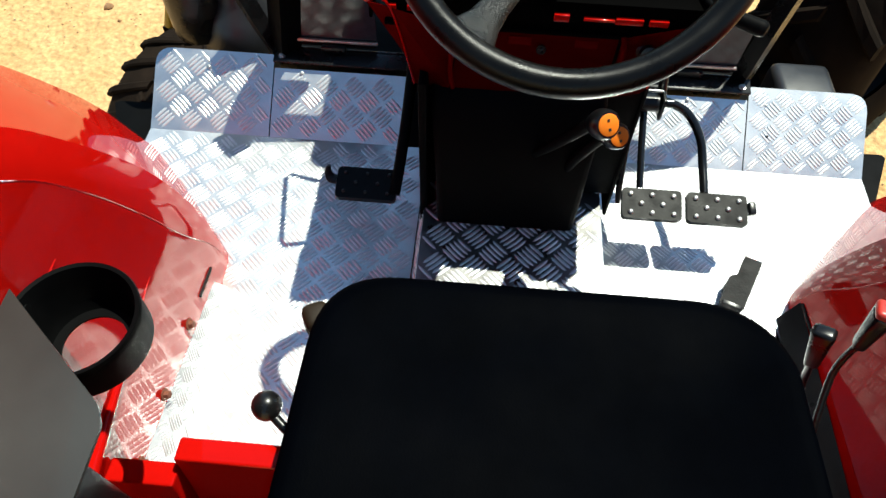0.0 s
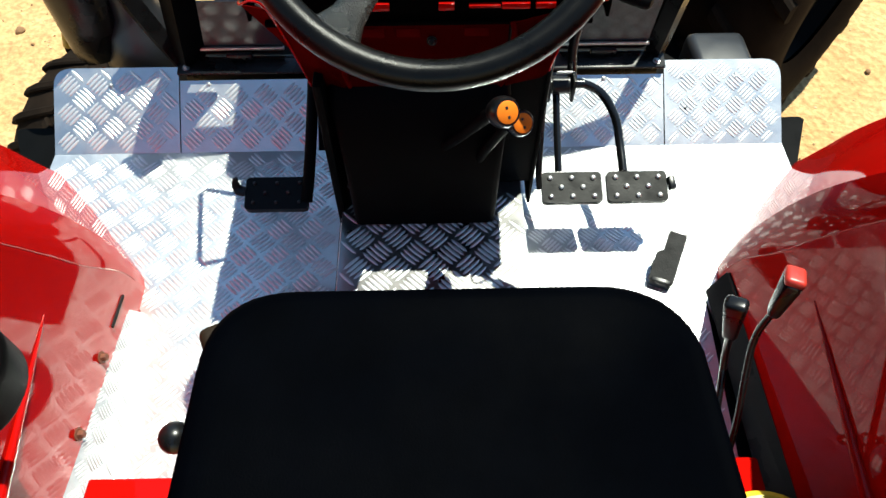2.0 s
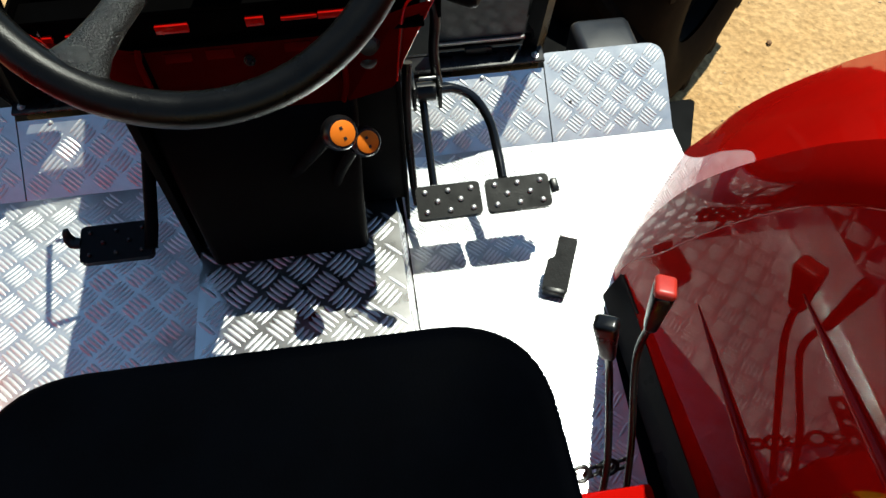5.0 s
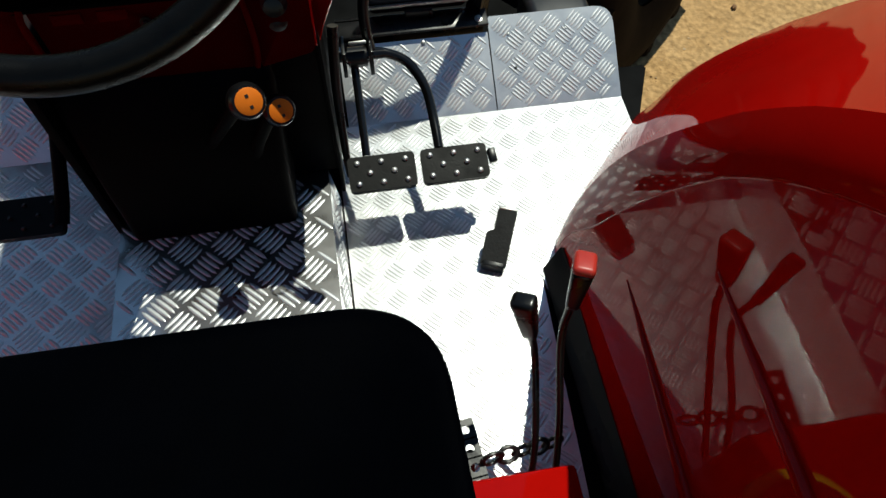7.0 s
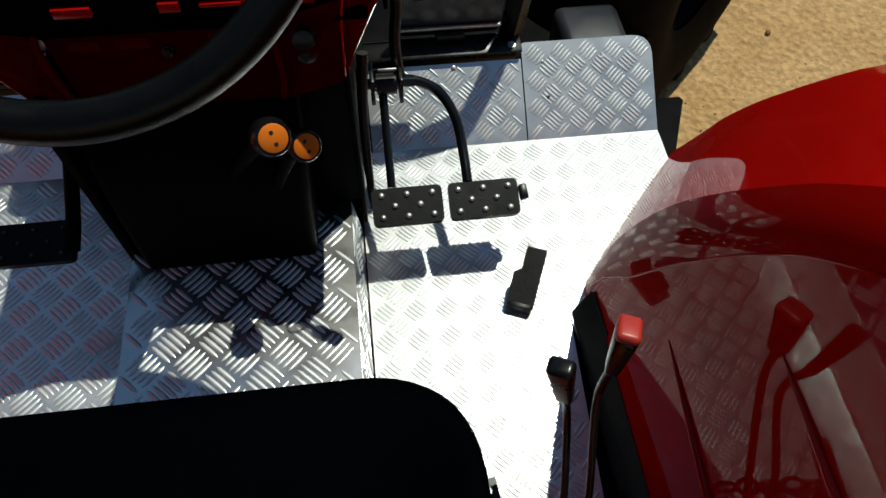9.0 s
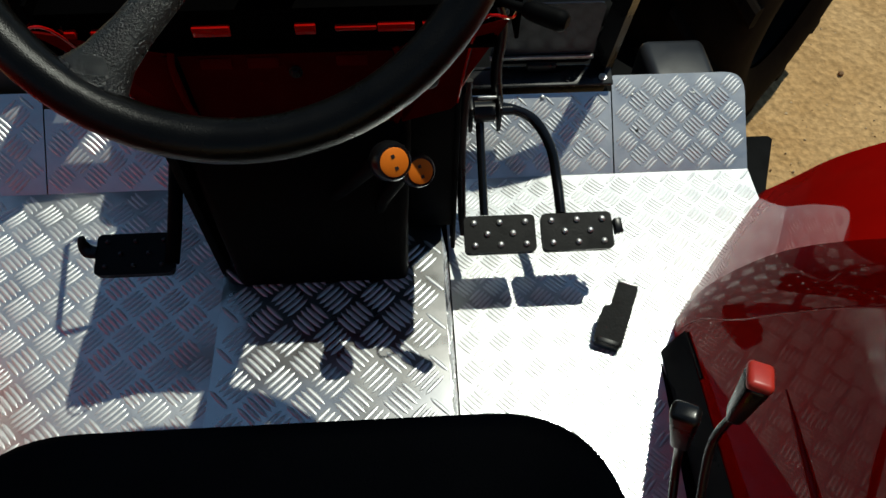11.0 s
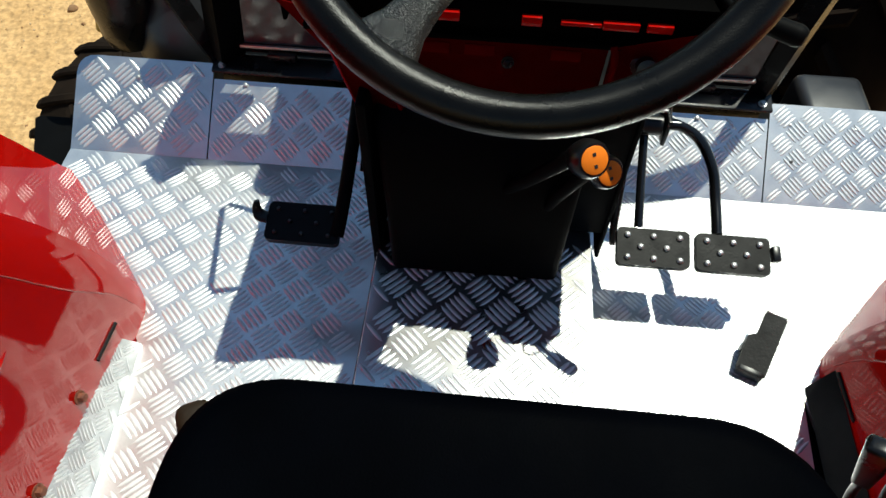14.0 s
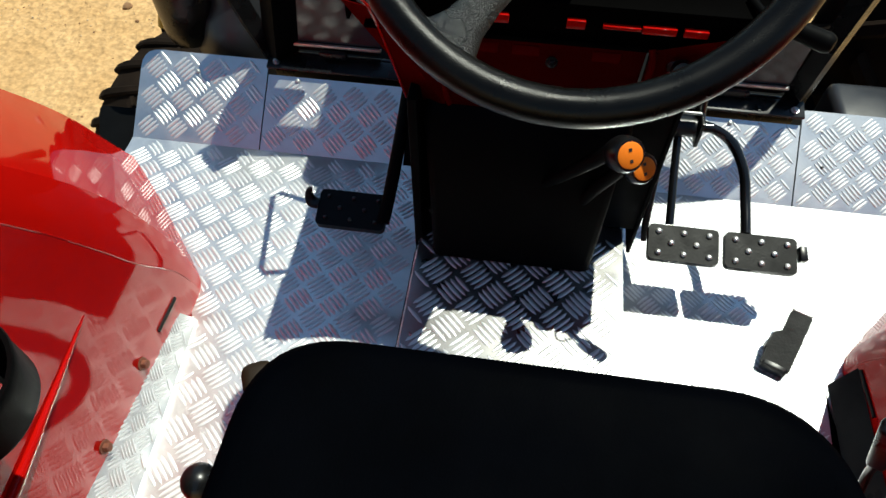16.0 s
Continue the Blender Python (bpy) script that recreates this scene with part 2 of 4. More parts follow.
def tread_bars(bm, outline, m=Matrix(), shift=(0.0, 0.0), angle=45.0, seed=1, cell=0.0420):
    """Five-bar relief: groups of five lens-shaped bars, turned by a right angle from cell to cell."""
    rnd = random.Random(seed)
    ca, sa = math.cos(radians(angle)), math.sin(radians(angle))
    xs = [p[0] for p in outline]
    ys = [p[1] for p in outline]
    cx, cy = (min(xs) + max(xs)) / 2, (min(ys) + max(ys)) / 2
    reach = int(max(max(xs) - min(xs), max(ys) - min(ys)) / cell * 0.75) + 2
    L, W, H = 0.0412 * cell / 0.042, 0.0062 * cell / 0.042, 0.00095
    lens = [(-1, 0), (-0.66, -0.82), (0, -1), (0.66, -0.82), (1, 0), (0.66, 0.82), (0, 1), (-0.66, 0.82)]
    ox, oy = shift
    for i in range(-reach, reach + 1):
        for j in range(-reach, reach + 1):
            gx, gy = i * cell, j * cell
            flip = (i + j) % 2
            for k in range(5):
                off = (k - 2) * 0.0082 * cell / 0.042
                lx, ly = (gx + off, gy) if flip else (gx, gy + off)
                lx += rnd.uniform(-0.0003, 0.0003)
                ly += rnd.uniform(-0.0003, 0.0003)
                l2 = L / 2 * (1 - 0.06 * abs(k - 2)) * rnd.uniform(0.96, 1.03)
                ring = []
                ok = True
                for s, h in ((1.0, 0.0), (0.70, H * 0.6), (0.32, H)):
                    row = []
                    for px, py in lens:
                        a, b = px * l2 * (1.0, 0.94, 0.86)[len(ring)], py * W / 2 * s
                        qx, qy = (lx + b, ly + a) if flip else (lx + a, ly + b)
                        wx, wy = cx + ox + qx * ca - qy * sa, cy + oy + qx * sa + qy * ca
                        if s == 1.0 and not inside(wx, wy, outline):
                            ok = False
                            break
                        row.append((wx, wy, h))
                    if not ok:
                        break
                    ring.append(row)
                if not ok:
                    continue
                rows = [[bm.verts.new(m @ Vector(p)) for p in row] for row in ring]
                for r0, r1 in zip(rows, rows[1:]):
                    for q in range(8):
                        bm.faces.new((r0[q], r0[(q + 1) % 8], r1[(q + 1) % 8], r1[q]))
                bm.faces.new(rows[-1])
    return bm


def tread_plate(name, parent, outline, m=Matrix(), thick=0.003, shift=(0, 0), angle=45.0, seed=1, label="", cell=0.0420, sheet=ALU):
    p = part(name, plate(bmesh.new(), outline, thick, m), sheet, parent, label, smooth=0)
    b = part("tread_relief", tread_bars(bmesh.new(), outline, m @ Matrix.Translation((0, 0, 0.0001)), shift, angle, seed, cell), ALU_BAR, p, smooth=60)
    b["kind"] = "stuff"
    return p


def bolt(name, at, normal, radius, mat, parent, height=0.004, sides=6):
    turn = Vector(normal).to_track_quat("Z", "Y").to_matrix().to_4x4()
    m = Matrix.Translation(at) @ turn
    bm = lathe(bmesh.new(), [(radius * 1.5, 0), (radius * 1.5, height * 0.25), (radius * 1.0, height * 0.28)], m, 16)
    lathe(bm, [(radius, height * 0.2), (radius, height * 0.9), (radius * 0.8, height), (0, height)], m, sides)
    return part(name, bm, mat, parent, smooth=30)


# ---- ground ----
GROUND_Z = -0.65


def ground():
    bm = bmesh.new()
    n = 90
    half = [(-1 + 2 * i / n) for i in range(n + 1)]
    coord = [math.copysign(abs(h) ** 3.2 * 400 + abs(h) * 3.0, h) for h in half]
    grid = [[bm.verts.new((x, y + 1.0, GROUND_Z + 0.012 * noise.noise((x * 2.1, y * 2.1, 0)) + 0.004 * noise.noise((x * 9, y * 9, 3)))) for y in coord] for x in coord]
    for i in range(n):
        for j in range(n):
            bm.faces.new((grid[i][j], grid[i + 1][j], grid[i + 1][j + 1], grid[i][j + 1]))
    g = link("ground", bm, SAND)
    tagged(g, "dry orange-brown sandy soil, sunlit and scattered with grit", "ground", kind="structure")


def pebble(name, at, size, mat, label, seed):
    bm = bmesh.new()
    bmesh.ops.create_icosphere(bm, subdivisions=2, radius=1)
    for v in bm.verts:
        v.co *= 1 + 0.35 * noise.noise(v.co * 1.7 + Vector((seed * 3.1, 0, 0)))
        v.co = Vector((v.co.x * size[0], v.co.y * size[1], v.co.z * size[2]))
    ob = link(name, bm, mat)
    ob.location = at
    ob.rotation_euler = (0, 0, seed * 1.3)
    tagged(ob, label, "stone", "stones on the ground")


ground()


def grit(name, count, low, high, mat, label, seed):
    """Loose grains over the ground on both sides of the machine."""
    rnd = random.Random(seed)
    cube = [(-1, -1, -1), (1, -1, -1), (1, 1, -1), (-1, 1, -1), (-0.6, -0.6, 1), (0.6, -0.6, 1), (0.6, 0.6, 1), (-0.6, 0.6, 1)]
    quads = [(0, 1, 5, 4), (1, 2, 6, 5), (2, 3, 7, 6), (3, 0, 4, 7), (4, 5, 6, 7)]
    verts, faces = [], []
    for k in range(count):
        x, y = rnd.choice((-1, 1)) * rnd.uniform(0.78, 2.7), rnd.uniform(0.5, 3.4)
        size = rnd.uniform(low, high) * (2.2 if rnd.random() < 0.05 else 1)
        c, sn = math.cos(k * 1.7), math.sin(k * 1.7)
        z = GROUND_Z + 0.012 * noise.noise((x * 2.1, (y - 1.0) * 2.1, 0)) + 0.004 * noise.noise((x * 9, (y - 1.0) * 9, 3))
        stretch = rnd.uniform(0.6, 1.4)
        b = len(verts)
        verts += [(x + size * (p * c - q * stretch * sn), y + size * (p * sn + q * stretch * c), z + 0.5 * size * r) for p, q, r in cube]
        faces += [tuple(b + i for i in f) for f in quads]
    me = bpy.data.meshes.new(name)
    me.from_pydata(verts, [], faces)
    me.materials.append(mat)
    tagged(new(name, me), label, "gravel", kind="stuff")


grit("grit", 2600, 0.0012, 0.0032, STONE, "small pale grit lying on the sandy soil", 5)
grit("dark_grit", 1500, 0.0010, 0.0030, DARK_STONE, "small dark brown grit lying on the sandy soil", 6)

# ---- operator platform ----
EDGE, FOLD, SEAM, FRONT = 0.715, 1.015, 0.472, 1.152
SLOPE = math.atan(0.69)
REAR = 0.10
TUN_L, TUN_R, TUN_Z = -0.135, 0.167, 0.085


def toe(x0, x1, y0, y1, r0=0.0, r1=0.0):
    """An outline on the sloping toe board: x across, y up the slope from the fold."""
    return rounded([(x0, y0), (x1, y0), (x1, y1), (x0, y1)], [0, 0, r1, r0])


platform = thing("operator_platform", "bright aluminium tread-plate operator platform with folded-up toe boards", "platform")
M_TOE = pose(0, FOLD, 0, math.degrees(SLOPE), 0, 0)
up = lambda y: (y - FOLD) / math.cos(SLOPE)
floor_l = [(-EDGE, 0.675), (-EDGE, FOLD), (TUN_L - 0.017, FOLD), (TUN_L - 0.017, 0.285), (-0.444, 0.285), (-0.468, 0.660), (-0.478, 0.675)]
floor_r = [(TUN_R + 0.014, FOLD), (EDGE - 0.012, FOLD), (EDGE - 0.012, 0.60), (0.480, 0.60), (0.470, 0.675), (0.440, REAR), (TUN_R + 0.014, REAR)]
tread_plate("floor_plate", platform, floor_l, shift=(-0.0243, -0.0193), seed=2, cell=0.040)
tread_plate("floor_plate", platform, floor_r, shift=(0.012, -0.006), seed=3, cell=0.0325)
tread_plate("toe_plate", platform, toe(-EDGE, -SEAM - 0.0012, 0.0002, up(FRONT), 0.035, 0.006), M_TOE, shift=(0.0210, -0.0054), seed=4, cell=0.040)
tread_plate("toe_plate", platform, toe(-SEAM + 0.0012, -0.205, 0.0002, up(1.130), 0, 0), M_TOE, shift=(-0.0242, -0.0155), seed=5, cell=0.040)
tread_plate("toe_plate", platform, toe(0.205, SEAM - 0.0012, 0.0002, up(1.130), 0, 0), M_TOE, shift=(0.013, -0.002), seed=6, cell=0.0325)
tread_plate("toe_plate", platform, toe(SEAM + 0.0012, EDGE - 0.012, 0.0002, up(FRONT), 0.006, 0.035), M_TOE, shift=(0.0, 0.016), seed=7, cell=0.0325)
tread_plate("tunnel_plate", platform, [(TUN_L, 0.12), (TUN_R, 0.12), (TUN_R, 0.86), (TUN_L, 0.86)], pose(0, 0, TUN_Z), shift=(0.0, 0.018), seed=8, sheet=ALU_TUNNEL)
side_l = pose(TUN_L - 0.015, 0, 0.0, 0, -80, 0)
side_r = pose(TUN_R + 0.0120, 0, 0, 0, 82, 0)
tread_plate("tunnel_side", platform, [(0.0, 0.12), (TUN_Z - 0.003, 0.12), (TUN_Z - 0.003, 0.86), (0.0, 0.86)], side_l, seed=9, sheet=ALU_TUNNEL)
tread_plate("tunnel_side", platform, [(-TUN_Z, 0.12), (0.0, 0.12), (0.0, 0.86), (-TUN_Z, 0.86)], side_r, seed=10, sheet=ALU_TUNNEL)


def skirt(side, a, b, c, d, seed):
    """A narrow tread-plate strip standing off the fender wall; a, b at its foot, c, d at its top."""
    a, b, c, d = (Vector((side * p[0], p[1], p[2])) for p in (a, b, c, d))
    u = (a - b).normalized() * side
    n = u.cross(c - b).normalized()
    if n.z < 0:
        u, n = -u, -n
    v = n.cross(u)
    m = Matrix((u, v, n)).transposed().to_4x4()
    m.translation = a
    flat = [((p - a).dot(u), (p - a).dot(v)) for p in (a, b, c, d)]
    tread_plate("skirt_plate", platform, flat, m, seed=seed, cell=0.026)


skirt(-1, (0.462, 0.660, 0.002), (0.443, 0.300, 0.002), (0.472, 0.300, 0.076), (0.472, 0.640, 0.070), 11)
# smooth dark guard on the other side, below the levers
bm = bmesh.new()
bm.faces.new([bm.verts.new(p) for p in ((0.474, 0.684, 0.002), (0.475, 0.250, 0.002), (0.4985, 0.250, 0.050), (0.4985, 0.694, 0.044))])
bmesh.ops.solidify(bm, geom=bm.faces, thickness=0.003)
part("side_guard", bm, SLATE, platform, "dark slate-coloured sheet guard below the levers", smooth=0)
bm = bmesh.new()
box(bm, (2 * EDGE - 0.05, 0.90, 0.05), (-0.006, 0.55, -0.032))
box(bm, (2 * EDGE - 0.06, 0.11, 0.04), (-0.006, 1.075, 0.012), (math.degrees(SLOPE), 0, 0))
part("under_frame", bm, BLACK_MATT, platform)
for x, r in ((-0.605, 0.0036), (-0.415, 0.0036), (0.354, 0.0036), (0.508, 0.0020), (0.614, 0.0020)):
    bolt("rivet", (x, 1.124, 0.0752), (0, -math.sin(SLOPE), math.cos(SLOPE)), r, ZINC, platform, r, 12)
bolt("rivet", (0.514, 1.074, 0.041), (0, -math.sin(SLOPE), math.cos(SLOPE)), 0.0022, STUD, platform, 0.002, 12)
for sx, out in ((-1, 0.828), (1, 0.784)):
    shape = [(sx * 0.690, 0.955), (sx * (out - 0.062), 0.955), (sx * out, 1.100), (sx * (out - 0.006), 1.108), (sx * 0.690, 1.108)]
    bm = plate(bmesh.new(), shape if sx > 0 else shape[::-1], 0.010, pose(0, 0, -0.022))
    part("mud_flap", bm, BLACK_MATT, platform, "black rubber flap beside the plate edge", smooth=0)

# ---- fenders ----
# the inner walls stand evenly about the middle of the machine, which lies a little to the right of x = 0
MIDDLE, WALL = 0.013, 0.487
BEAD = [(0.712, -0.03), (0.702, 0.04), (0.682, 0.10), (0.632, 0.193), (0.592, 0.283), (0.548, 0.375), (0.506, 0.451), (0.466, 0.512), (0.402, 0.580), (0.310, 0.645), (0.185, 0.690), (0.020, 0.715), (-0.250, 0.718)]
SHOULDER = [(0.752, -0.03), (0.742, 0.05), (0.724, 0.125), (0.690, 0.225), (0.650, 0.315), (0.600, 0.402), (0.551, 0.477), (0.506, 0.539), (0.440, 0.610), (0.340, 0.685), (0.200, 0.728), (0.020, 0.752), (-0.250, 0.755)]
OUTER = [(0.718, 0.985, -0.06), (0.720, 0.972, -0.01), (0.720, 0.955, 0.025), (0.718, 0.922, 0.094), (0.715, 0.887, 0.168), (0.712, 0.842, 0.246), (0.712, 0.802, 0.308), (0.715, 0.762, 0.368), (0.720, 0.720, 0.425), (0.730, 0.640, 0.51), (0.750, 0.460, 0.59), (0.780, 0.200, 0.635), (0.800, -0.150, 0.645)]


def dense(points, n=3):
    """The same row of points with n steps to each stretch, on a smooth curve."""
    pts = [Vector((*p, 0.0)[:3]) for p in points]
    out = []
    for i in range(len(pts) - 1):
        p0, p1, p2, p3 = pts[max(i - 1, 0)], pts[i], pts[i + 1], pts[min(i + 2, len(pts) - 1)]
        for k in range(n):
            u = k / n
            out.append(0.5 * ((2 * p1) + (p2 - p0) * u + (2 * p0 - 5 * p1 + 4 * p2 - p3) * u * u + (3 * p1 - p0 - 3 * p2 + p3) * u ** 3))
    return [tuple(p) for p in out + [pts[-1]]]


def fender(side):
    f = thing("fender", "glossy red steel rear fender with pressed ribs on its inner wall", "fender", "rear fenders")
    at = lambda x, y, z: (MIDDLE + side * x, y, z)
    flat, band, crown = bmesh.new(), bmesh.new(), bmesh.new()
    wall, bevel, top = [], [], []
    for (yb, zb, _), (ys, zs, _), (xo, yo, zo) in zip(dense(BEAD), dense(SHOULDER), dense(OUTER)):
        wall.append([flat.verts.new(at(WALL, yb, -0.03 + max(zb + 0.03, 0.001) * k / 5)) for k in range(6)])
        # rolled shoulder between the bead and the crease
        row = []
        for k in range(6):
            u = k / 5
            row.append(band.verts.new(at(WALL + 0.021 * u ** 1.6, yb + (ys - yb) * u, zb + (zs - zb) * u)))
        bevel.append(row)
        a, b = Vector((WALL + 0.021, ys, zs)), Vector((xo - MIDDLE, yo, zo))
        row = []
        for k in range(9):
            u = k / 8
            p = a.lerp(b, u)
            p += Vector((-0.45, 0.55, 0.55)).normalized() * 0.004 * math.sin(math.pi * u) * (0.3 + 0.7 * min(1, max(0, zs) / 0.4))
            row.append(p)
        row.append(b + Vector((0.012, -0.012, -0.03)))
        row.append(b + Vector((0.004, -0.03, -0.04)))
        top.append([crown.verts.new(at(*p)) for p in row])
    for bm, rows, nm in ((flat, wall, "inner_wall"), (band, bevel, "shoulder"), (crown, top, "crown")):
        for r, q in zip(rows, rows[1:]):
            for k in range(len(r) - 1):
                bm.faces.new((r[k], r[k + 1], q[k + 1], q[k]))
        part(nm, bm, RED, f, smooth=30)
    # pressed line that follows the shoulder
    pts = [at(WALL + 0.0008, y, z) for y, z in BEAD[1:]]
    part("pressed_line", tube(bmesh.new(), pts, 0.0015, 8), RED, f)
    # black strip laid in for the dark gap at the wall's foot
    part("edge_strip", tube(bmesh.new(), [at(WALL - 0.001, y, z) for y, z in (((0.688, 0.048), (0.618, 0.054)) if side > 0 else ((0.656, 0.067), (0.598, 0.072)))], 0.0028, 6, smooth=False), RUBBER, f, "black strip in place of the dark gap by the wall's front foot")
    # tapered ribs
    for (y0, z0), (y1, z1) in (((0.528, 0.239), (0.150, 0.185)), ((0.432, 0.428), (0.080, 0.415))):
        mid = ((y0 * 0.35 + y1 * 0.65), (z0 * 0.35 + z1 * 0.65))
        part("rib", tube(bmesh.new(), [at(WALL, y0, z0), at(WALL - 0.001, *mid), at(WALL, y1, z1)], [0.0010, 0.0095, 0.0110], 12), RED, f)
    return f


fender_l = fender(-1)
fender(1)
for y, z in ((0.545, 0.078), (0.429, 0.082), (0.330, 0.084)):
    bolt("bolt", (MIDDLE - WALL, y, z), (1, 0, 0.15), 0.0062, RUST, fender_l, 0.010)

# ---- rear deck below the seat ----
deck = thing("rear_deck", "red painted rear deck housing under the seat", "tractor body")
bm = box(bmesh.new(), (0.605, 0.50, 0.17), (0.1025, 0.104, 0.086), bevel=0.006)
part("housing", bm, RED, deck)
for x0, x1, y, top in ((-0.386, -0.202, 0.331, 0.198), (-0.472, -0.387, 0.308, 0.172)):
    bm = box(bmesh.new(), (x1 - x0, 0.030, top + 0.004), ((x0 + x1) / 2, y - 0.020, top / 2 - 0.002), (-6, 0, 0), bevel=0.003)
    part("apron", bm, RED, deck, smooth=0)
bm = box(bmesh.new(), (0.020, 0.012, 0.060), (-0.420, 0.311, 0.060), bevel=0.003)
part("strap", bm, BLACK, deck)
bm = lathe(bmesh.new(), [(0.075, 0.0), (0.075, 0.012), (0.068, 0.020), (0.0, 0.022)], pose(0.387, 0.235, 0.171), 32)
part("cap", bm, YELLOW, deck, "yellow round cap with dark centre")
bm = lathe(bmesh.new(), [(0.062, 0.0), (0.062, 0.004), (0.0, 0.004)], pose(0.387, 0.235, 0.1925), 32)
part("cap_centre", bm, BLACK, deck)

# ---- seat ----
SEAT_Z = 0.40


def seat():
    s = thing("driver_seat", "plain black vinyl driver seat cushion with rounded front corners", "seat")
    bm = bmesh.new()
    x0, x1, y0, y1 = -0.216, 0.271, -0.06, 0.463
    out = rounded([(x0 + 0.008, y1), (x1 - 0.006, y1), (x1 + 0.006, y0), (x0 - 0.008, y0)], [0.085, 0.085, 0.05, 0.05], 10)
    cx, cy = (x0 + x1) / 2, (y0 + y1) / 2
    prof = [(0.90, -0.085), (0.97, -0.080), (0.985, -0.055), (0.995, -0.025), (1.0, -0.008), (0.992, -0.001), (0.97, 0.003), (0.93, 0.004), (0.86, 0.003), (0.7, -0.001), (0.45, -0.005), (0.2, -0.008)]
    rings = []
    for sc, h in prof:
        row = []
        for x, y in out:
            px = cx + (x - cx) * sc
            # one side is padded a little higher than the other
            lift = 0.024 * max(0.0, (px - 0.15) / 0.11) ** 1.5 * max(0.0, min(1.0, (0.455 - y) / 0.09)) if h > -0.03 else 0.0
            row.append(bm.verts.new((px, cy + (y - cy) * (1 - (1 - sc) * 0.95), SEAT_Z + h + lift)))
        rings.append(row)
    n = len(out)
    for a, b in zip(rings, rings[1:]):
        for k in range(n):
            bm.faces.new((a[k], a[(k + 1) % n], b[(k + 1) % n], b[k]))
    bm.faces.new(rings[0][::-1])
    bm.faces.new(rings[-1])
    part("cushion", bm, VINYL, s, smooth=80)
    bm = box(bmesh.new(), (0.40, 0.36, 0.03), (0.02, 0.18, 0.302), bevel=0.006)
    box(bm, (0.30, 0.26, 0.12), (0.02, 0.15, 0.231), bevel=0.01)
    part("base", bm, BLACK_MATT, s)
    bm = box(bmesh.new(), (0.032, 0.034, 0.035), (-0.222, 0.446, 0.318), (0, 0, 25), bevel=0.010, segments=3)
    part("stop", bm, BROWN, s, "brown rubber stop at the front corner")


seat()

# ---- steering ----
WC, WT, WR, Wr = Vector((0.0215, 0.710, 0.690)), 44.0, 0.1735, 0.0146


def steering_wheel():
    w = thing("steering_wheel", "black grained three-spoke steering wheel on its column", "steering wheel")
    m = Matrix.Translation(WC) @ pose(0, 0, 0, WT, 0, 0)
    bm = bmesh.new()
    n, k = 72, 16
    rings = [[bm.verts.new(m @ Vector(((WR + Wr * math.cos(b)) * math.cos(a), (WR + Wr * math.cos(b)) * math.sin(a), 1.1 * Wr * math.sin(b)))) for b in [2 * math.pi * j / k for j in range(k)]] for a in [2 * math.pi * i / n for i in range(n)]]
    for i in range(n):
        for j in range(k):
            bm.faces.new((rings[i][j], rings[(i + 1) % n][j], rings[(i + 1) % n][(j + 1) % k], rings[i][(j + 1) % k]))
    part("rim", bm, WHEEL, w, smooth=80)
    # spokes: (radius, height, half width, half thickness), flared where they run into the rim
    form = [(0.176, 0.001, 0.052, 0.0085), (0.166, -0.001, 0.034, 0.0095), (0.156, -0.004, 0.0225, 0.0100), (0.143, -0.010, 0.0170, 0.0100), (0.120, -0.022, 0.0140, 0.0098), (0.080, -0.043, 0.0130, 0.0096), (0.030, -0.066, 0.0170, 0.0100)]
    for a in (236.5, 116.5, 356.5):
        turn = m @ pose(0, 0, 0, 0, 0, a)
        bm = bmesh.new()
        rings = [[bm.verts.new(turn @ Vector((r, wide * math.cos(2 * math.pi * q / 20), h + thick * math.sin(2 * math.pi * q / 20)))) for q in range(20)] for r, h, wide, thick in form]
        for r0, r1 in zip(rings, rings[1:]):
            for q in range(20):
                bm.faces.new((r0[q], r0[(q + 1) % 20], r1[(q + 1) % 20], r1[q]))
        part("spoke", bm, WHEEL_GRAIN, w, "coarse-grained spoke", smooth=80)
    part("hub", lathe(bmesh.new(), [(0.0, -0.095), (0.028, -0.095), (0.045, -0.075), (0.047, -0.055), (0.040, -0.046), (0.0, -0.044)], m), WHEEL, w)
    part("column", tube(bmesh.new(), [m @ Vector((0, 0, -0.08)), m @ Vector((0, 0, -0.16)), m @ Vector((0, 0, -0.26))], [0.022, 0.024, 0.026], 20), BLACK_MATT, w)


steering_wheel()

# ---- column cover and dash ----
cover = thing("column_cover", "matt black sheet-metal steering column cover on the tunnel", "cover")
bm = bmesh.new()
secs = [(0.087, -0.112, 0.118, 0.771, 1.05), (0.20, -0.117, 0.122, 0.784, 1.06), (0.318, -0.128, 0.130, 0.815, 1.06), (0.336, -0.126, 0.128, 0.834, 1.06)]
rings = [[bm.verts.new((x, y, z)) for x, y in rounded([(xl, yb), (xr, yb), (xr, yf), (xl, yf)], [0.012] * 4, 3)] for z, xl, xr, yb, yf in secs]
for a, b in zip(rings, rings[1:]):
    for k in range(len(a)):
        bm.faces.new((a[k], a[(k + 1) % len(a)], b[(k + 1) % len(b)], b[k]))
bm.faces.new(rings[0][::-1])
bm.faces.new(rings[-1])
part("shell", bm, BLACK_MATT, cover)
bm = box(bmesh.new(), (0.012, 0.245, 0.36), (-0.1370, 0.9225, 0.181), bevel=0.002)
part("side_panel", bm, BLACK_MATT, cover)
bm = box(bmesh.new(), (0.006, 0.26, 0.36), (0.186, 0.985, 0.210), bevel=0.002)
part("side_panel", bm, BLACK_MATT, cover)

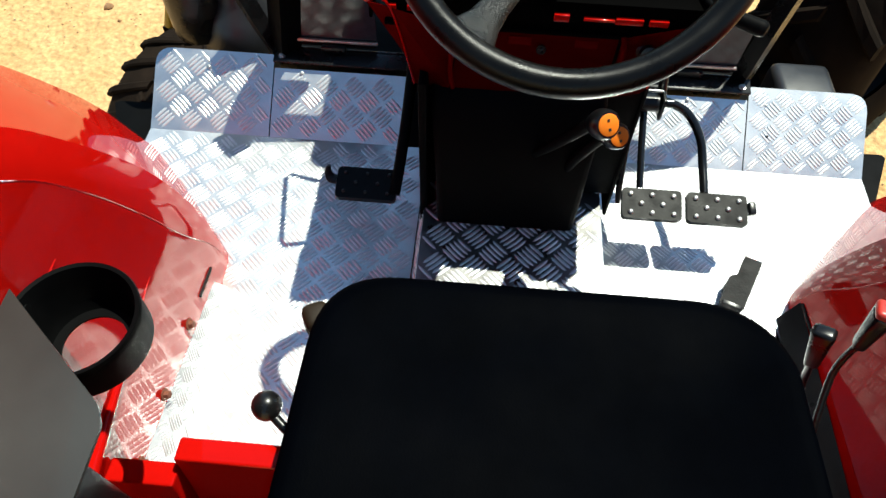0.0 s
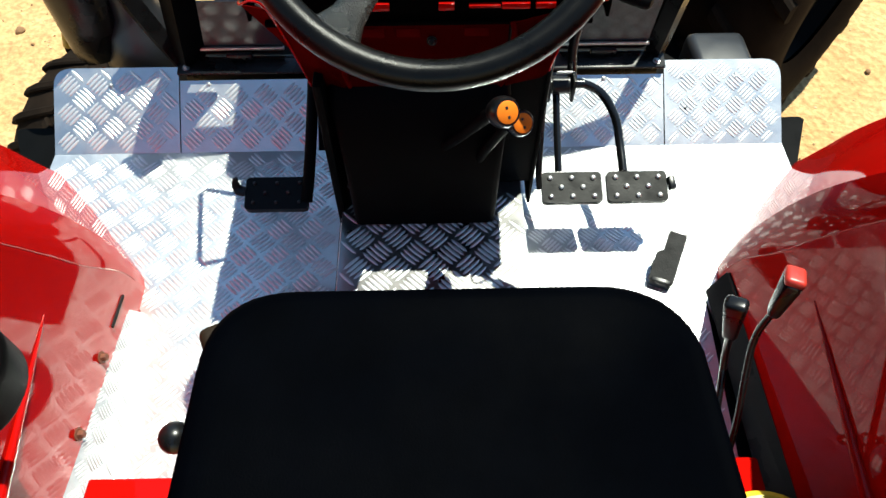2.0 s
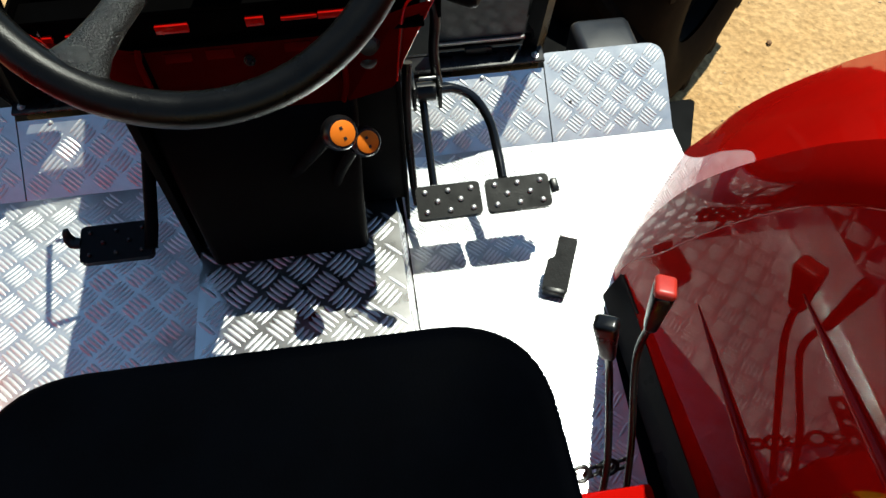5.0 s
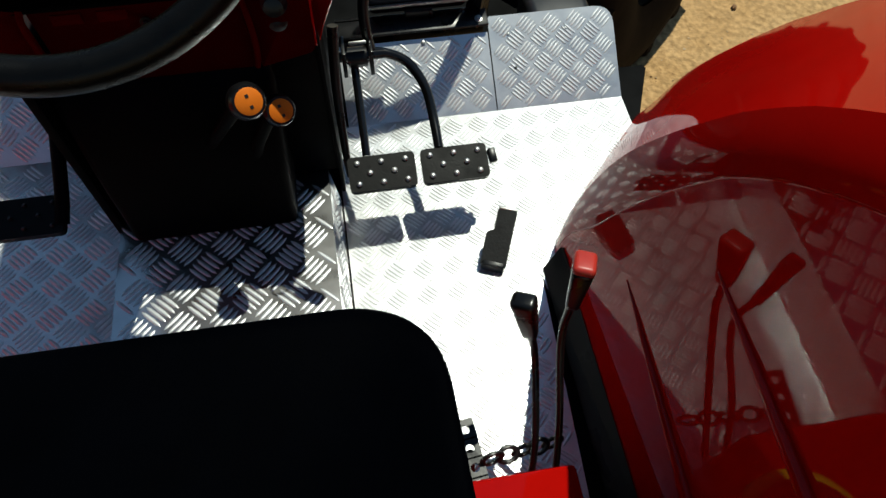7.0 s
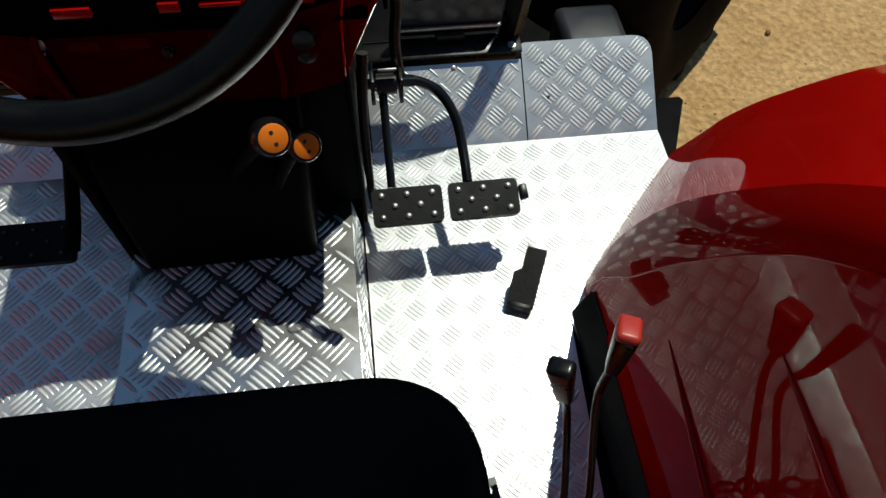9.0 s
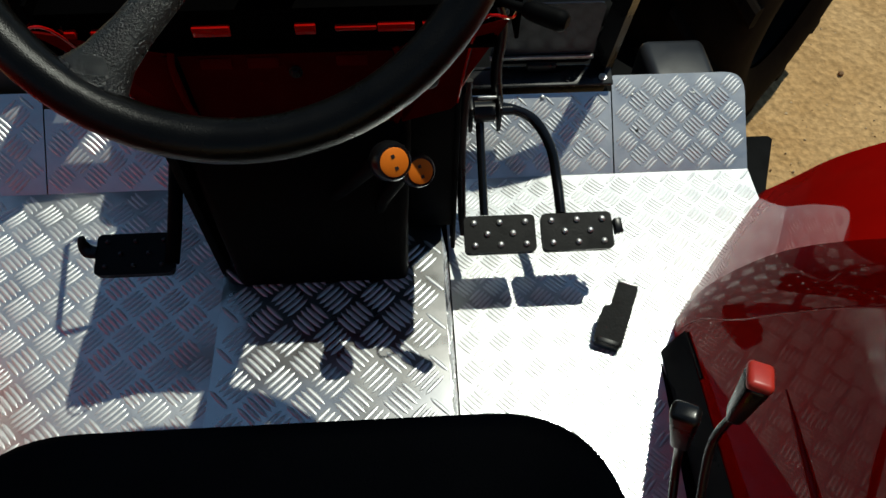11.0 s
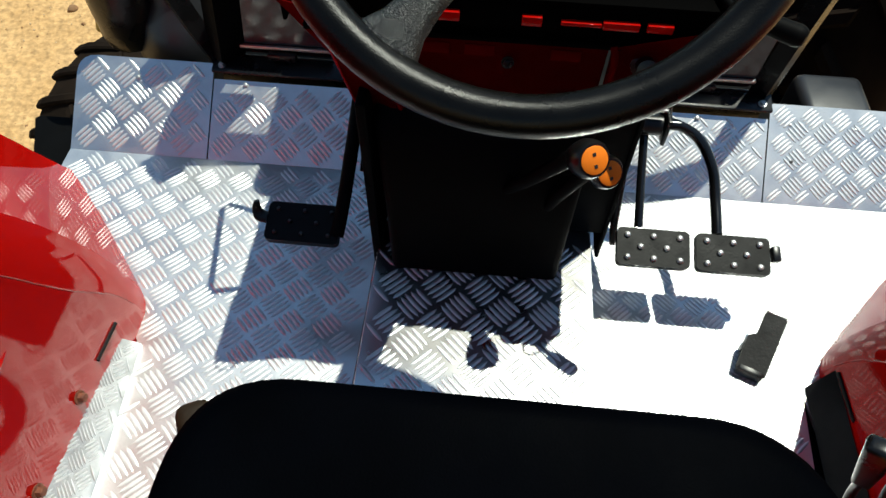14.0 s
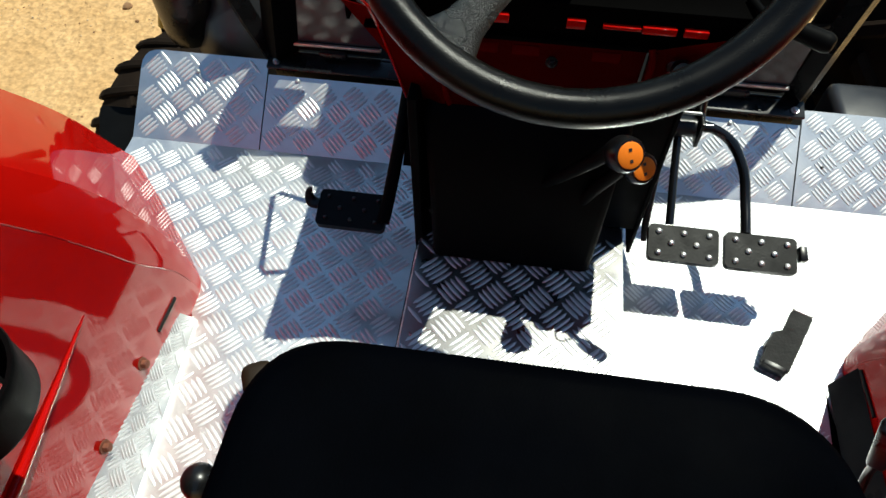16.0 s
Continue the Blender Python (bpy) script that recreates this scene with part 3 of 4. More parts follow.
# black sheet added so the gap beside the shell reads dark
part("gap_sheet", box(bmesh.new(), (0.064, 0.006, 0.245), (0.152, 0.862, 0.209), bevel=0.001), BLACK_MATT, cover)

dash = thing("dash_panel", "red painted dash panel below a black instrument housing", "dashboard")
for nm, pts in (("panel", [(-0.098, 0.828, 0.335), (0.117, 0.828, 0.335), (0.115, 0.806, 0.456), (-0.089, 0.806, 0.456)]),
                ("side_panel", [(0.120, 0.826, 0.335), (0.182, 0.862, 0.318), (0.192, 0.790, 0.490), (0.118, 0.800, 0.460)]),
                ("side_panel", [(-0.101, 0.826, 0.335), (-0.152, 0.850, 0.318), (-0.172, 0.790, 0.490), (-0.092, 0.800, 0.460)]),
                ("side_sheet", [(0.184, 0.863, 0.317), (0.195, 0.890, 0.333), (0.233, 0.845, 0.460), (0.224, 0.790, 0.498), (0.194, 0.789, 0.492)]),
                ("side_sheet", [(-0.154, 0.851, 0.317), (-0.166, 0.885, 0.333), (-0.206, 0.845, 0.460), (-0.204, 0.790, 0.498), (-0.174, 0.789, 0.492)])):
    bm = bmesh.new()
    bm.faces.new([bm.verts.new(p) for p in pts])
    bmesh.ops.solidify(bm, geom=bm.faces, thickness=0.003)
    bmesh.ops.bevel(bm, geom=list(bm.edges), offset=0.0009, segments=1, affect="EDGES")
    part(nm, bm, RED_SHADED, dash, smooth=0)
    if nm == "side_sheet":
        # glossy full-red bar added to draw the sheet's lit outline
        part("lit_edge", tube(bmesh.new(), pts + pts[:1], 0.0014, 6), RED, dash)
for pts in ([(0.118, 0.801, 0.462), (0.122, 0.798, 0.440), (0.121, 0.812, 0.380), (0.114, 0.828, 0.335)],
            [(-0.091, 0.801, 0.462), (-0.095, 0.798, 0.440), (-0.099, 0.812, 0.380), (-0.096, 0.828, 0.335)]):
    part("pressed_edge", tube(bmesh.new(), pts, 0.0035, 8), RED_SHADED, dash)
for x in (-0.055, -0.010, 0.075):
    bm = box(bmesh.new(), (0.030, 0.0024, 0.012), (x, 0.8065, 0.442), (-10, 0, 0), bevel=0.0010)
    part("boss", bm, RED_SHADED, dash)
bm = bmesh.new()
prof = [(0.858, 0.478), (1.10, 0.478), (1.10, 0.62), (0.905, 0.62)]
ends = [[bm.verts.new((x + (0.035 if x < 0 and z > 0.6 else 0), y, z)) for y, z in prof] for x in (-0.203, 0.235)]
bm.faces.new(ends[0])
bm.faces.new(ends[1][::-1])
for k in range(4):
    bm.faces.new((ends[0][k], ends[0][(k + 1) % 4], ends[1][(k + 1) % 4], ends[1][k]))
bmesh.ops.bevel(bm, geom=list(bm.edges), offset=0.004, segments=2, affect="EDGES")
part("instrument_housing", bm, DEAD_BLACK, dash, "black instrument housing")
bm = box(bmesh.new(), (0.438, 0.034, 0.006), (0.016, 0.823, 0.500), bevel=0.0015)
part("lip", bm, DEAD_BLACK, dash)
for x in (-0.201, 0.233):
    bm = box(bmesh.new(), (0.004, 0.10, 0.050), (x, 0.852, 0.490), bevel=0.001)
    part("cheek", bm, DEAD_BLACK, dash)
# ledge added below the slot to stop light leaking to the floor
bm = box(bmesh.new(), (0.40, 0.074, 0.006), (0.016, 0.837, 0.4600), bevel=0.001)
part("ledge", bm, DEAD_BLACK, dash)
# black backing stands for the lip's shaded stretches between the tabs
bm = box(bmesh.new(), (0.392, 0.006, 0.036), (0.016, 0.8085, 0.4795), bevel=0.001)
part("backing", bm, DEAD_BLACK, dash)
# one red lip runs here; brighter tabs paint only its sunlit stretches
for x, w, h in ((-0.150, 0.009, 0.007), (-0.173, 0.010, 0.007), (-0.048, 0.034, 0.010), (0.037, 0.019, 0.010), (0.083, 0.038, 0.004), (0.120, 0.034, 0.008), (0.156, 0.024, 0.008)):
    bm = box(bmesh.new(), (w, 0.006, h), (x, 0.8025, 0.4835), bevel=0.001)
    part("tab", bm, RED, dash, "red tab standing in for a sunlit stretch of the lip")
bolt("bolt", (0.019, 0.8075, 0.428), (0, -1, 0.18), 0.0045, BLACK, dash, 0.005)
bm = lathe(bmesh.new(), [(0.014, 0), (0.014, 0.006), (0.010, 0.008), (0.010, 0.020), (0.0, 0.022)], pose(0.152, 0.806, 0.440, 70, 0, 0), 20)
part("key_switch", bm, BLACK, dash, "black switch with bright rim")
bm = lathe(bmesh.new(), [(0.011, 0), (0.011, 0.010), (0.007, 0.014), (0.0, 0.015)], pose(0.150, 0.822, 0.405, 70, 0, 0), 16)
part("push_switch", bm, BLACK, dash)

lever = part("throttle_lever", tube(bmesh.new(), [(0.205, 0.835, 0.506), (0.215, 0.800, 0.510), (0.236, 0.784, 0.512)], 0.0045, 10), BLACK_MATT, dash, "short black hand throttle")
part("grip", tube(bmesh.new(), [(0.234, 0.786, 0.512), (0.240, 0.781, 0.512), (0.262, 0.767, 0.512), (0.268, 0.763, 0.512)], [0.006, 0.009, 0.010, 0.006], 12), BLACK_MATT, lever)

handle = thing("grab_handle", "thin black steel grab handle on the dash side", "handle")
part("rod", tube(bmesh.new(), [(-0.200, 0.915, 0.51), (-0.236, 0.907, 0.51), (-0.243, 0.917, 0.51), (-0.266, 1.062, 0.51), (-0.258, 1.073, 0.51), (-0.200, 1.06, 0.51)], 0.005, 8, smooth=False), BLACK, handle)

# ---- gear levers with orange knobs ----
def range_lever(top, foot, r):
    lv = thing("gear_lever", "black gear lever with an orange-capped round knob", "lever", "gear levers")
    axis = Vector((0.35, -0.70, 0.62)).normalized()
    m = Matrix.Translation(top) @ axis.to_track_quat("Z", "Y").to_matrix().to_4x4()
    part("knob", lathe(bmesh.new(), [(0.0, -0.050), (0.008, -0.050), (0.011, -0.042), (r * 0.80, -0.030), (r * 0.97, -0.020), (r, -0.012), (r * 0.96, -0.004), (r * 0.84, 0.0), (r * 0.72, 0.0)], m), BLACK, lv)
    cap = part("cap", lathe(bmesh.new(), [(r * 0.72, -0.003), (r * 0.72, 0.0008), (r * 0.66, 0.0016), (0.0, 0.0018)], m), ORANGE, lv, "orange cap")
    for yy, ww in ((r * 0.30, 0.0035), (-r * 0.30, 0.0035)):
        b = box(bmesh.new(), (ww, 0.0035, 0.0006), (0, 0, 0))
        bmesh.ops.transform(b, matrix=m @ pose(0, yy, 0.0020), verts=b.verts)
        part("mark", b, PRINT, cap)
    a = m @ Vector((0, 0, -0.04))
    part("rod", tube(bmesh.new(), [a, a.lerp(Vector(foot), 0.5) + Vector((-0.01, 0, -0.012)), foot], [0.010, 0.008, 0.007], 12), BLACK_MATT, lv)


range_lever((0.112, 0.725, 0.383), (0.035, 0.800, 0.24), 0.0205)
range_lever((0.138, 0.751, 0.337), (0.085, 0.800, 0.20), 0.0190)

# ---- pedals ----
def pad(parent, centre, size, tilt, studs, tab, stud_mat, size_s=0.0046):
    m = pose(*centre, tilt, 0, 0)
    out = rounded([(-size[0] / 2, -size[1] / 2), (size[0] / 2, -size[1] / 2), (size[0] / 2, size[1] / 2), (-size[0] / 2, size[1] / 2)], [0.008] * 4, 4)
    p = part("pad", plate(bmesh.new(), out, 0.012, m), PAD, parent)
    for k in range(studs):
        row = k % 3
        px = (-0.36 + 0.24 * (k // 3) * 1.5 + (0.18 if row == 1 else 0)) * size[0]
        py = (0.30, 0.0, -0.30)[row] * size[1]
        if abs(px) > size[0] * 0.42:
            continue
        part("stud", lathe(bmesh.new(), [(size_s, 0.0), (size_s * 0.92, 0.0026), (size_s * 0.55, 0.0040), (0.0, 0.0043)], m @ pose(px, py, 0.0), 10), stud_mat, p)
    if tab > 0:
        t = box(bmesh.new(), (0.011, 0.022, 0.014), (size[0] / 2 + 0.007, 0.004, 0.0), (0, 0, 6), bevel=0.002)
        bmesh.ops.transform(t, matrix=m, verts=t.verts)
        part("side_lug", t, BLACK, p)
    elif tab:
        t = tube(bmesh.new(), [(-tab * 0.006, 0.0, -0.006), (tab * 0.004, 0.002, -0.004), (tab * 0.008, 0.008, 0.004), (tab * 0.006, 0.014, 0.014)], [0.008, 0.009, 0.007, 0.004], 10, flat=0.6)
        bmesh.ops.transform(t, matrix=m @ pose(tab * (size[0] / 2 + 0.006), 0.004, 0.004), verts=t.verts)
        part("side_lug", t, BLACK, p)
    return p


pivot = Vector((0.234, 0.975, 0.195))
brake_a = thing("brake_pedal", "black steel brake pedal with studded pad on straight arm", "pedal", "brake pedals")
pad(brake_a, (0.248, 0.822, 0.113), (0.100, 0.054), 18, 9, 0, ZINC)
part("arm", tube(bmesh.new(), [(0.228, 0.975, 0.190), (0.228, 0.92, 0.155), (0.228, 0.850, 0.118)], 0.0062, 10), GLOSS_BLACK, brake_a)
brake_b = thing("brake_pedal", "black steel brake pedal with studded pad on bent arm", "pedal", "brake pedals")
pad(brake_b, (0.357, 0.822, 0.113), (0.100, 0.054), 18, 9, 1, ZINC)
part("arm", tube(bmesh.new(), [(0.246, 0.985, 0.195), (0.275, 0.985, 0.190), (0.308, 0.975, 0.176), (0.330, 0.940, 0.155), (0.336, 0.895, 0.132), (0.337, 0.850, 0.117)], 0.0075, 12), GLOSS_BLACK, brake_b)
hanger = thing("pedal_hanger", "black pivot bracket holding the two brake pedal arms", "bracket")
bm = box(bmesh.new(), (0.006, 0.040, 0.046), pivot + Vector((-0.020, 0, 0.004)), bevel=0.0015)
box(bm, (0.006, 0.040, 0.046), pivot + Vector((0.020, 0, 0.004)), bevel=0.0015)
box(bm, (0.034, 0.016, 0.030), pivot + Vector((0, 0.014, -0.004)), bevel=0.002)
part("clevis", bm, BLACK, hanger)
part("boss", tube(bmesh.new(), [pivot + Vector((-0.014, -0.002, 0.004)), pivot + Vector((0.014, -0.002, 0.004))], 0.015, 16), BLACK, hanger)
part("ear", box(bmesh.new(), (0.026, 0.003, 0.010), pivot + Vector((0.002, -0.006, 0.034)), (35, 0, 0), bevel=0.001), ZINC, hanger, "bright top edge")
part("pin", tube(bmesh.new(), [pivot + Vector((-0.040, 0, 0.004)), pivot + Vector((0.040, 0, 0.004))], 0.008, 12), GLOSS_BLACK, hanger)
part("rod", tube(bmesh.new(), [pivot + Vector((0.020, 0.005, 0.01)), (0.250, 1.00, 0.25), (0.255, 1.02, 0.31), (0.235, 1.02, 0.37), (0.21, 1.02, 0.42)], 0.008, 10), BLACK, hanger)
part("spring_rod", tube(bmesh.new(), [(0.199, 0.845, 0.080), (0.198, 0.87, 0.11), (0.198, 0.92, 0.20), (0.205, 0.95, 0.28)], [0.004, 0.006, 0.007, 0.008], 10), BLACK, hanger)

clutch = thing("clutch_pedal", "black steel clutch pedal with a studded pad and side lug", "pedal")
pad(clutch, (-0.226, 0.778, 0.165), (0.098, 0.055), 14, 9, -1, STUD, 0.0030)
part("arm", tube(bmesh.new(), [(-0.142, 1.00, 0.272), (-0.162, 1.00, 0.27), (-0.168, 0.985, 0.268), (-0.168, 0.93, 0.255), (-0.170, 0.86, 0.222), (-0.176, 0.80, 0.178), (-0.180, 0.765, 0.158)], 0.0095, 12, flat=0.8), BLACK_MATT, clutch)

accel = thing("accelerator_pedal", "small black rubber accelerator pedal standing on the tread plate", "pedal")
m_acc = pose(0.4125, 0.7285, 0.034, 22, 0, -23)
shape = rounded([(-0.022, -0.044), (0.018, -0.044), (0.018, 0.046), (-0.012, 0.046), (-0.012, 0.012), (-0.022, 0.006)], [0.003, 0.003, 0.004, 0.004, 0.002, 0.003], 3)
part("pad", plate(bmesh.new(), shape, 0.007, m_acc), RUBBER, accel)
# bright metal lip painted in for the sheen on the pedal's top end
lip = box(bmesh.new(), (0.029, 0.006, 0.010), (0.003, 0.047, -0.004), (-35, 0, 0), bevel=0.002)
bmesh.ops.transform(lip, matrix=m_acc, verts=lip.verts)
part("end_lip", lip, ZINC, accel, "pale upper lip with its sheen put in as bright metal")
bm = box(bmesh.new(), (0.036, 0.060, 0.020), (0.406, 0.718, 0.010), (0, 0, -23), bevel=0.003)
box(bm, (0.008, 0.012, 0.016), (0.394, 0.732, 0.014), (0, 0, -23), bevel=0.002)
part("foot", bm, BLACK, accel)

# ---- side levers ----
def side_lever(pts, knob_len, mats, label, rk):
    lv = thing("control_lever", label, "lever", "levers beside the fender")
    part("rod", tube(bmesh.new(), pts, 0.0045, 10), BLACK, lv)
    a, b = Vector(pts[-2]), Vector(pts[-1])
    d = (b - a).normalized()
    turn = Matrix.Translation(b + d * knob_len * 0.45) @ d.to_track_quat("Z", "Y").to_matrix().to_4x4()
    g = box(bmesh.new(), (rk * 1.6, rk * 2.1, knob_len), bevel=0.006, segments=3)
    for v in g.verts:
        f = 0.62 + 0.42 * (v.co.z / knob_len + 0.5)
        v.co.x, v.co.y = v.co.x * f, v.co.y * f
    bmesh.ops.transform(g, matrix=turn, verts=g.verts)
    k = part("grip", g, BLACK, lv)
    if mats[1]:
        q = b + d * (knob_len * 0.97)
        g = box(bmesh.new(), (rk * 1.64, rk * 2.14, 0.012), bevel=0.005, segments=3)
        bmesh.ops.transform(g, matrix=Matrix.Translation(q) @ d.to_track_quat("Z", "Y").to_matrix().to_4x4(), verts=g.verts)
        part("cap", g, RED_KNOB, k, "red cap")


side_lever([(0.372, 0.365, 0.05), (0.378, 0.400, 0.12), (0.383, 0.468, 0.20), (0.372, 0.474, 0.255)], 0.075, (True, False), "black lever with a plain black grip beside the fender", 0.0125)
side_lever([(0.402, 0.360, 0.05), (0.408, 0.410, 0.13), (0.411, 0.475, 0.225), (0.4165, 0.488, 0.285)], 0.062, (False, True), "black lever with a red-capped black grip beside the fender", 0.0140)

# ball lever beside the seat
ball = thing("ball_lever", "short lever with a round black ball knob beside the seat", "lever")
bm = bmesh.new()
bmesh.ops.create_uvsphere(bm, u_segments=24, v_segments=16, radius=0.0185, matrix=Matrix.Translation((-0.279, 0.368, 0.238)))
part("ball", bm, BLACK, ball)
part("rod", tube(bmesh.new(), [(-0.272, 0.360, 0.232), (-0.24, 0.335, 0.22), (-0.19, 0.30, 0.171)], 0.006, 10), BLACK, ball)

# ---- cup holder and box beside the fender ----
cup = thing("cup_holder", "black plastic ring-shaped cup holder beside the fender", "cup holder")
m = pose(-0.411, 0.352, 0.459)
part("bowl", lathe(bmesh.new(), [(0.031, -0.054), (0.048, -0.060), (0.058, -0.045), (0.059, -0.010), (0.061, 0.0), (0.060, 0.003), (0.056, 0.002), (0.052, -0.012), (0.047, -0.040), (0.040, -0.051), (0.031, -0.052), (0.031, -0.054)], m, 48), BLACK_MATT, cup)
bm = box(bmesh.new(), (0.014, 0.050, 0.030), (-0.468, 0.352, 0.440), bevel=0.006)
part("arm", bm, BLACK_MATT, cup)
bm = plate(bmesh.new(), rounded([(-0.473, 0.372), (-0.352, 0.271), (-0.343, 0.254), (-0.343, 0.190), (-0.473, 0.190)], [0.0, 0.006, 0.006, 0.004, 0.0], 4), 0.004, pose(0, 0, 0.470))
part("bracket", bm, STEEL_GREY, cup, "dark grey painted steel bracket")
toolbox = thing("tool_box", "black steel box fixed beside the fender wall", "box")
bm = box(bmesh.new(), (0.120, 0.200, 0.16), (-0.412, 0.130, 0.384), bevel=0.008)
part("body", bm, BLACK, toolbox)
bm = box(bmesh.new(), (0.02, 0.05, 0.12), (-0.470, 0.128, 0.38), bevel=0.003)
part("mount", bm, BLACK, toolbox)

# ---- front: brackets, panels, posts ----
for sx in (-1, 1):
    br = thing("toe_bracket", "black steel bracket along the front of the toe board", "bracket", "toe brackets")
    bm = box(bmesh.new(), (0.268, 0.034, 0.006), (sx * 0.338, 1.147, 0.098), (12, 0, 0), bevel=0.0015)
    box(bm, (0.268, 0.006, 0.20), (sx * 0.338, 1.168, 0.005), bevel=0.0015)
    part("angle", bm, BLACK, br)
    bolt("bolt", (sx * 0.455, 1.142, 0.1005), (0, -0.2, 1), 0.0045, ZINC, br, 0.006)
    bolt("bolt", (sx * 0.395, 1.142, 0.1005), (0, -0.2, 1), 0.005, BLACK, br, 0.005)
    pn = thing("side_panel", "dark glossy engine side panel with a black hinge", "panel", "engine side panels")
    bm = bmesh.new()
    plate(bm, rounded([(-0.085, 0), (0.085, 0), (0.092, 0.118), (-0.085, 0.118)] if sx > 0 else [(-0.085, 0), (0.085, 0), (0.085, 0.118), (-0.092, 0.118)], [0.012] * 4, 4), 0.004, pose(sx * 0.352, 1.172, 0.108, 90, 0, 0))
    part("sheet", bm, DARK_PANEL, pn)
    part("hinge", box(bmesh.new(), (0.050, 0.012, 0.014), (sx * 0.352, 1.160, 0.112), bevel=0.003), BLACK, pn)
    part("edge_strip", box(bmesh.new(), (0.175, 0.006, 0.006), (sx * 0.352, 1.168, 0.124), bevel=0.001), ZINC, pn)
    ps = thing("front_post", "black square steel post rising from the toe board", "post", "front posts")
    part("tube", tube(bmesh.new(), [(0.455, 1.172, 0.07), (0.470, 1.175, 0.20), (0.49, 1.18, 0.34), (0.50, 1.18, 0.50)] if sx > 0 else [(-0.462, 1.172, 0.07), (-0.500, 1.175, 0.16), (-0.520, 1.18, 0.21), (-0.535, 1.185, 0.26)], 0.021, 4, smooth=False), BLACK, ps)
    # unseen arm, stalk and tab, shaped to cast the toe board's shadows
    st = thing("shadow_stalk", "black arm out of view, added to cast the toe board's shadows", "lamp", "work lamps")
    arm = [(0.20, 0.45), (0.40, 0.46), (0.40, 0.62), (0.20, 0.53)]
    bm = plate(bmesh.new(), [(sx * x, z) for x, z in arm], 0.012, pose(0, 1.170, 0, 90, 0, 0))
    part("arm", bm, BLACK_MATT, st)
    if sx < 0:
        part("stalk", tube(bmesh.new(), [(-0.455, 1.172, 0.09), (-0.415, 1.170, 0.39), (-0.352, 1.168, 0.63)], 0.032, 4, smooth=False), BLACK_MATT, st)
        part("tab", box(bmesh.new(), (0.062, 0.010, 0.15), (-0.360, 1.176, 0.375), bevel=0.002), BLACK_MATT, st)
    else:
        part("stalk", tube(bmesh.new(), [(0.50, 1.18, 0.49), (0.44, 1.178, 0.55), (0.39, 1.176, 0.57)], 0.021, 4, smooth=False), BLACK_MATT, st)

# ---- hood and engine ----
hood = thing("engine_hood", "red sheet-metal engine hood over a dark engine bay", "hood")
bm = box(bmesh.new(), (0.40, 1.25, 0.22), (0.0, 1.75, 0.53), bevel=0.03, segments=3)
part("shell", bm, RED, hood)
bm = box(bmesh.new(), (0.36, 1.20, 0.70), (0.0, 1.80, 0.04), bevel=0.02)
part("engine_block", bm, BLACK_MATT, hood)
# added boxes of unseen shape, to keep the gaps by the engine dark
bm = box(bmesh.new(), (1.04, 0.30, 0.42), (0.0, 1.40, -0.24), bevel=0.02)
box(bm, (0.50, 0.90, 0.30), (0.44, 1.78, -0.36), bevel=0.02)
part("dark_fill", bm, BLACK_MATT, hood)

# grey boxes on both sides
bx = thing("battery_box", "dark grey plastic battery box in front of the toe board", "box")
bm = box(bmesh.new(), (0.128, 0.12, 0.15), (0.648, 1.285, -0.063), bevel=0.018, segments=3)
part("lid", bm, GREY, bx)
part("shelf", box(bmesh.new(), (0.20, 0.14, 0.012), (0.63, 1.285, -0.143), bevel=0.002), BLACK, bx)
can = thing("air_canister", "black canister on a grey moulded base by the toe board", "canister")
part("base", lathe(bmesh.new(), [(0.0, -0.10), (0.090, -0.10), (0.092, 0.0), (0.070, 0.05), (0.045, 0.075), (0.035, 0.14), (0.0, 0.14)], pose(-0.575, 1.28, 0.06), 28), GREY, can)
part("body", lathe(bmesh.new(), [(0.0, 0.0), (0.052, 0.0), (0.056, 0.02), (0.060, 0.28), (0.050, 0.30), (0.0, 0.30)], pose(-0.660, 1.255, 0.06, 0, 0, 0), 28), BLACK, can)
part("stripe", tube(bmesh.new(), [(-0.757, 1.300, 0.030), (-0.733, 1.300, 0.095), (-0.708, 1.300, 0.150), (-0.680, 1.300, 0.220), (-0.655, 1.300, 0.290)], 0.011, 10), OCHRE, can, "dull yellow edge bar")
part("tray", box(bmesh.new(), (0.25, 0.16, 0.02), (-0.61, 1.27, -0.05), bevel=0.003), BLACK_MATT, can)

# ---- front tyres ----
axle = thing("front_axle", "black front axle with two muddy lugged tyres on the soil", "axle")
part("beam", tube(bmesh.new(), [(-0.69, 1.36, GROUND_Z + 0.317), (1.00, 1.81, GROUND_Z + 0.46)], 0.05, 12, smooth=False), BLACK_MATT, axle)


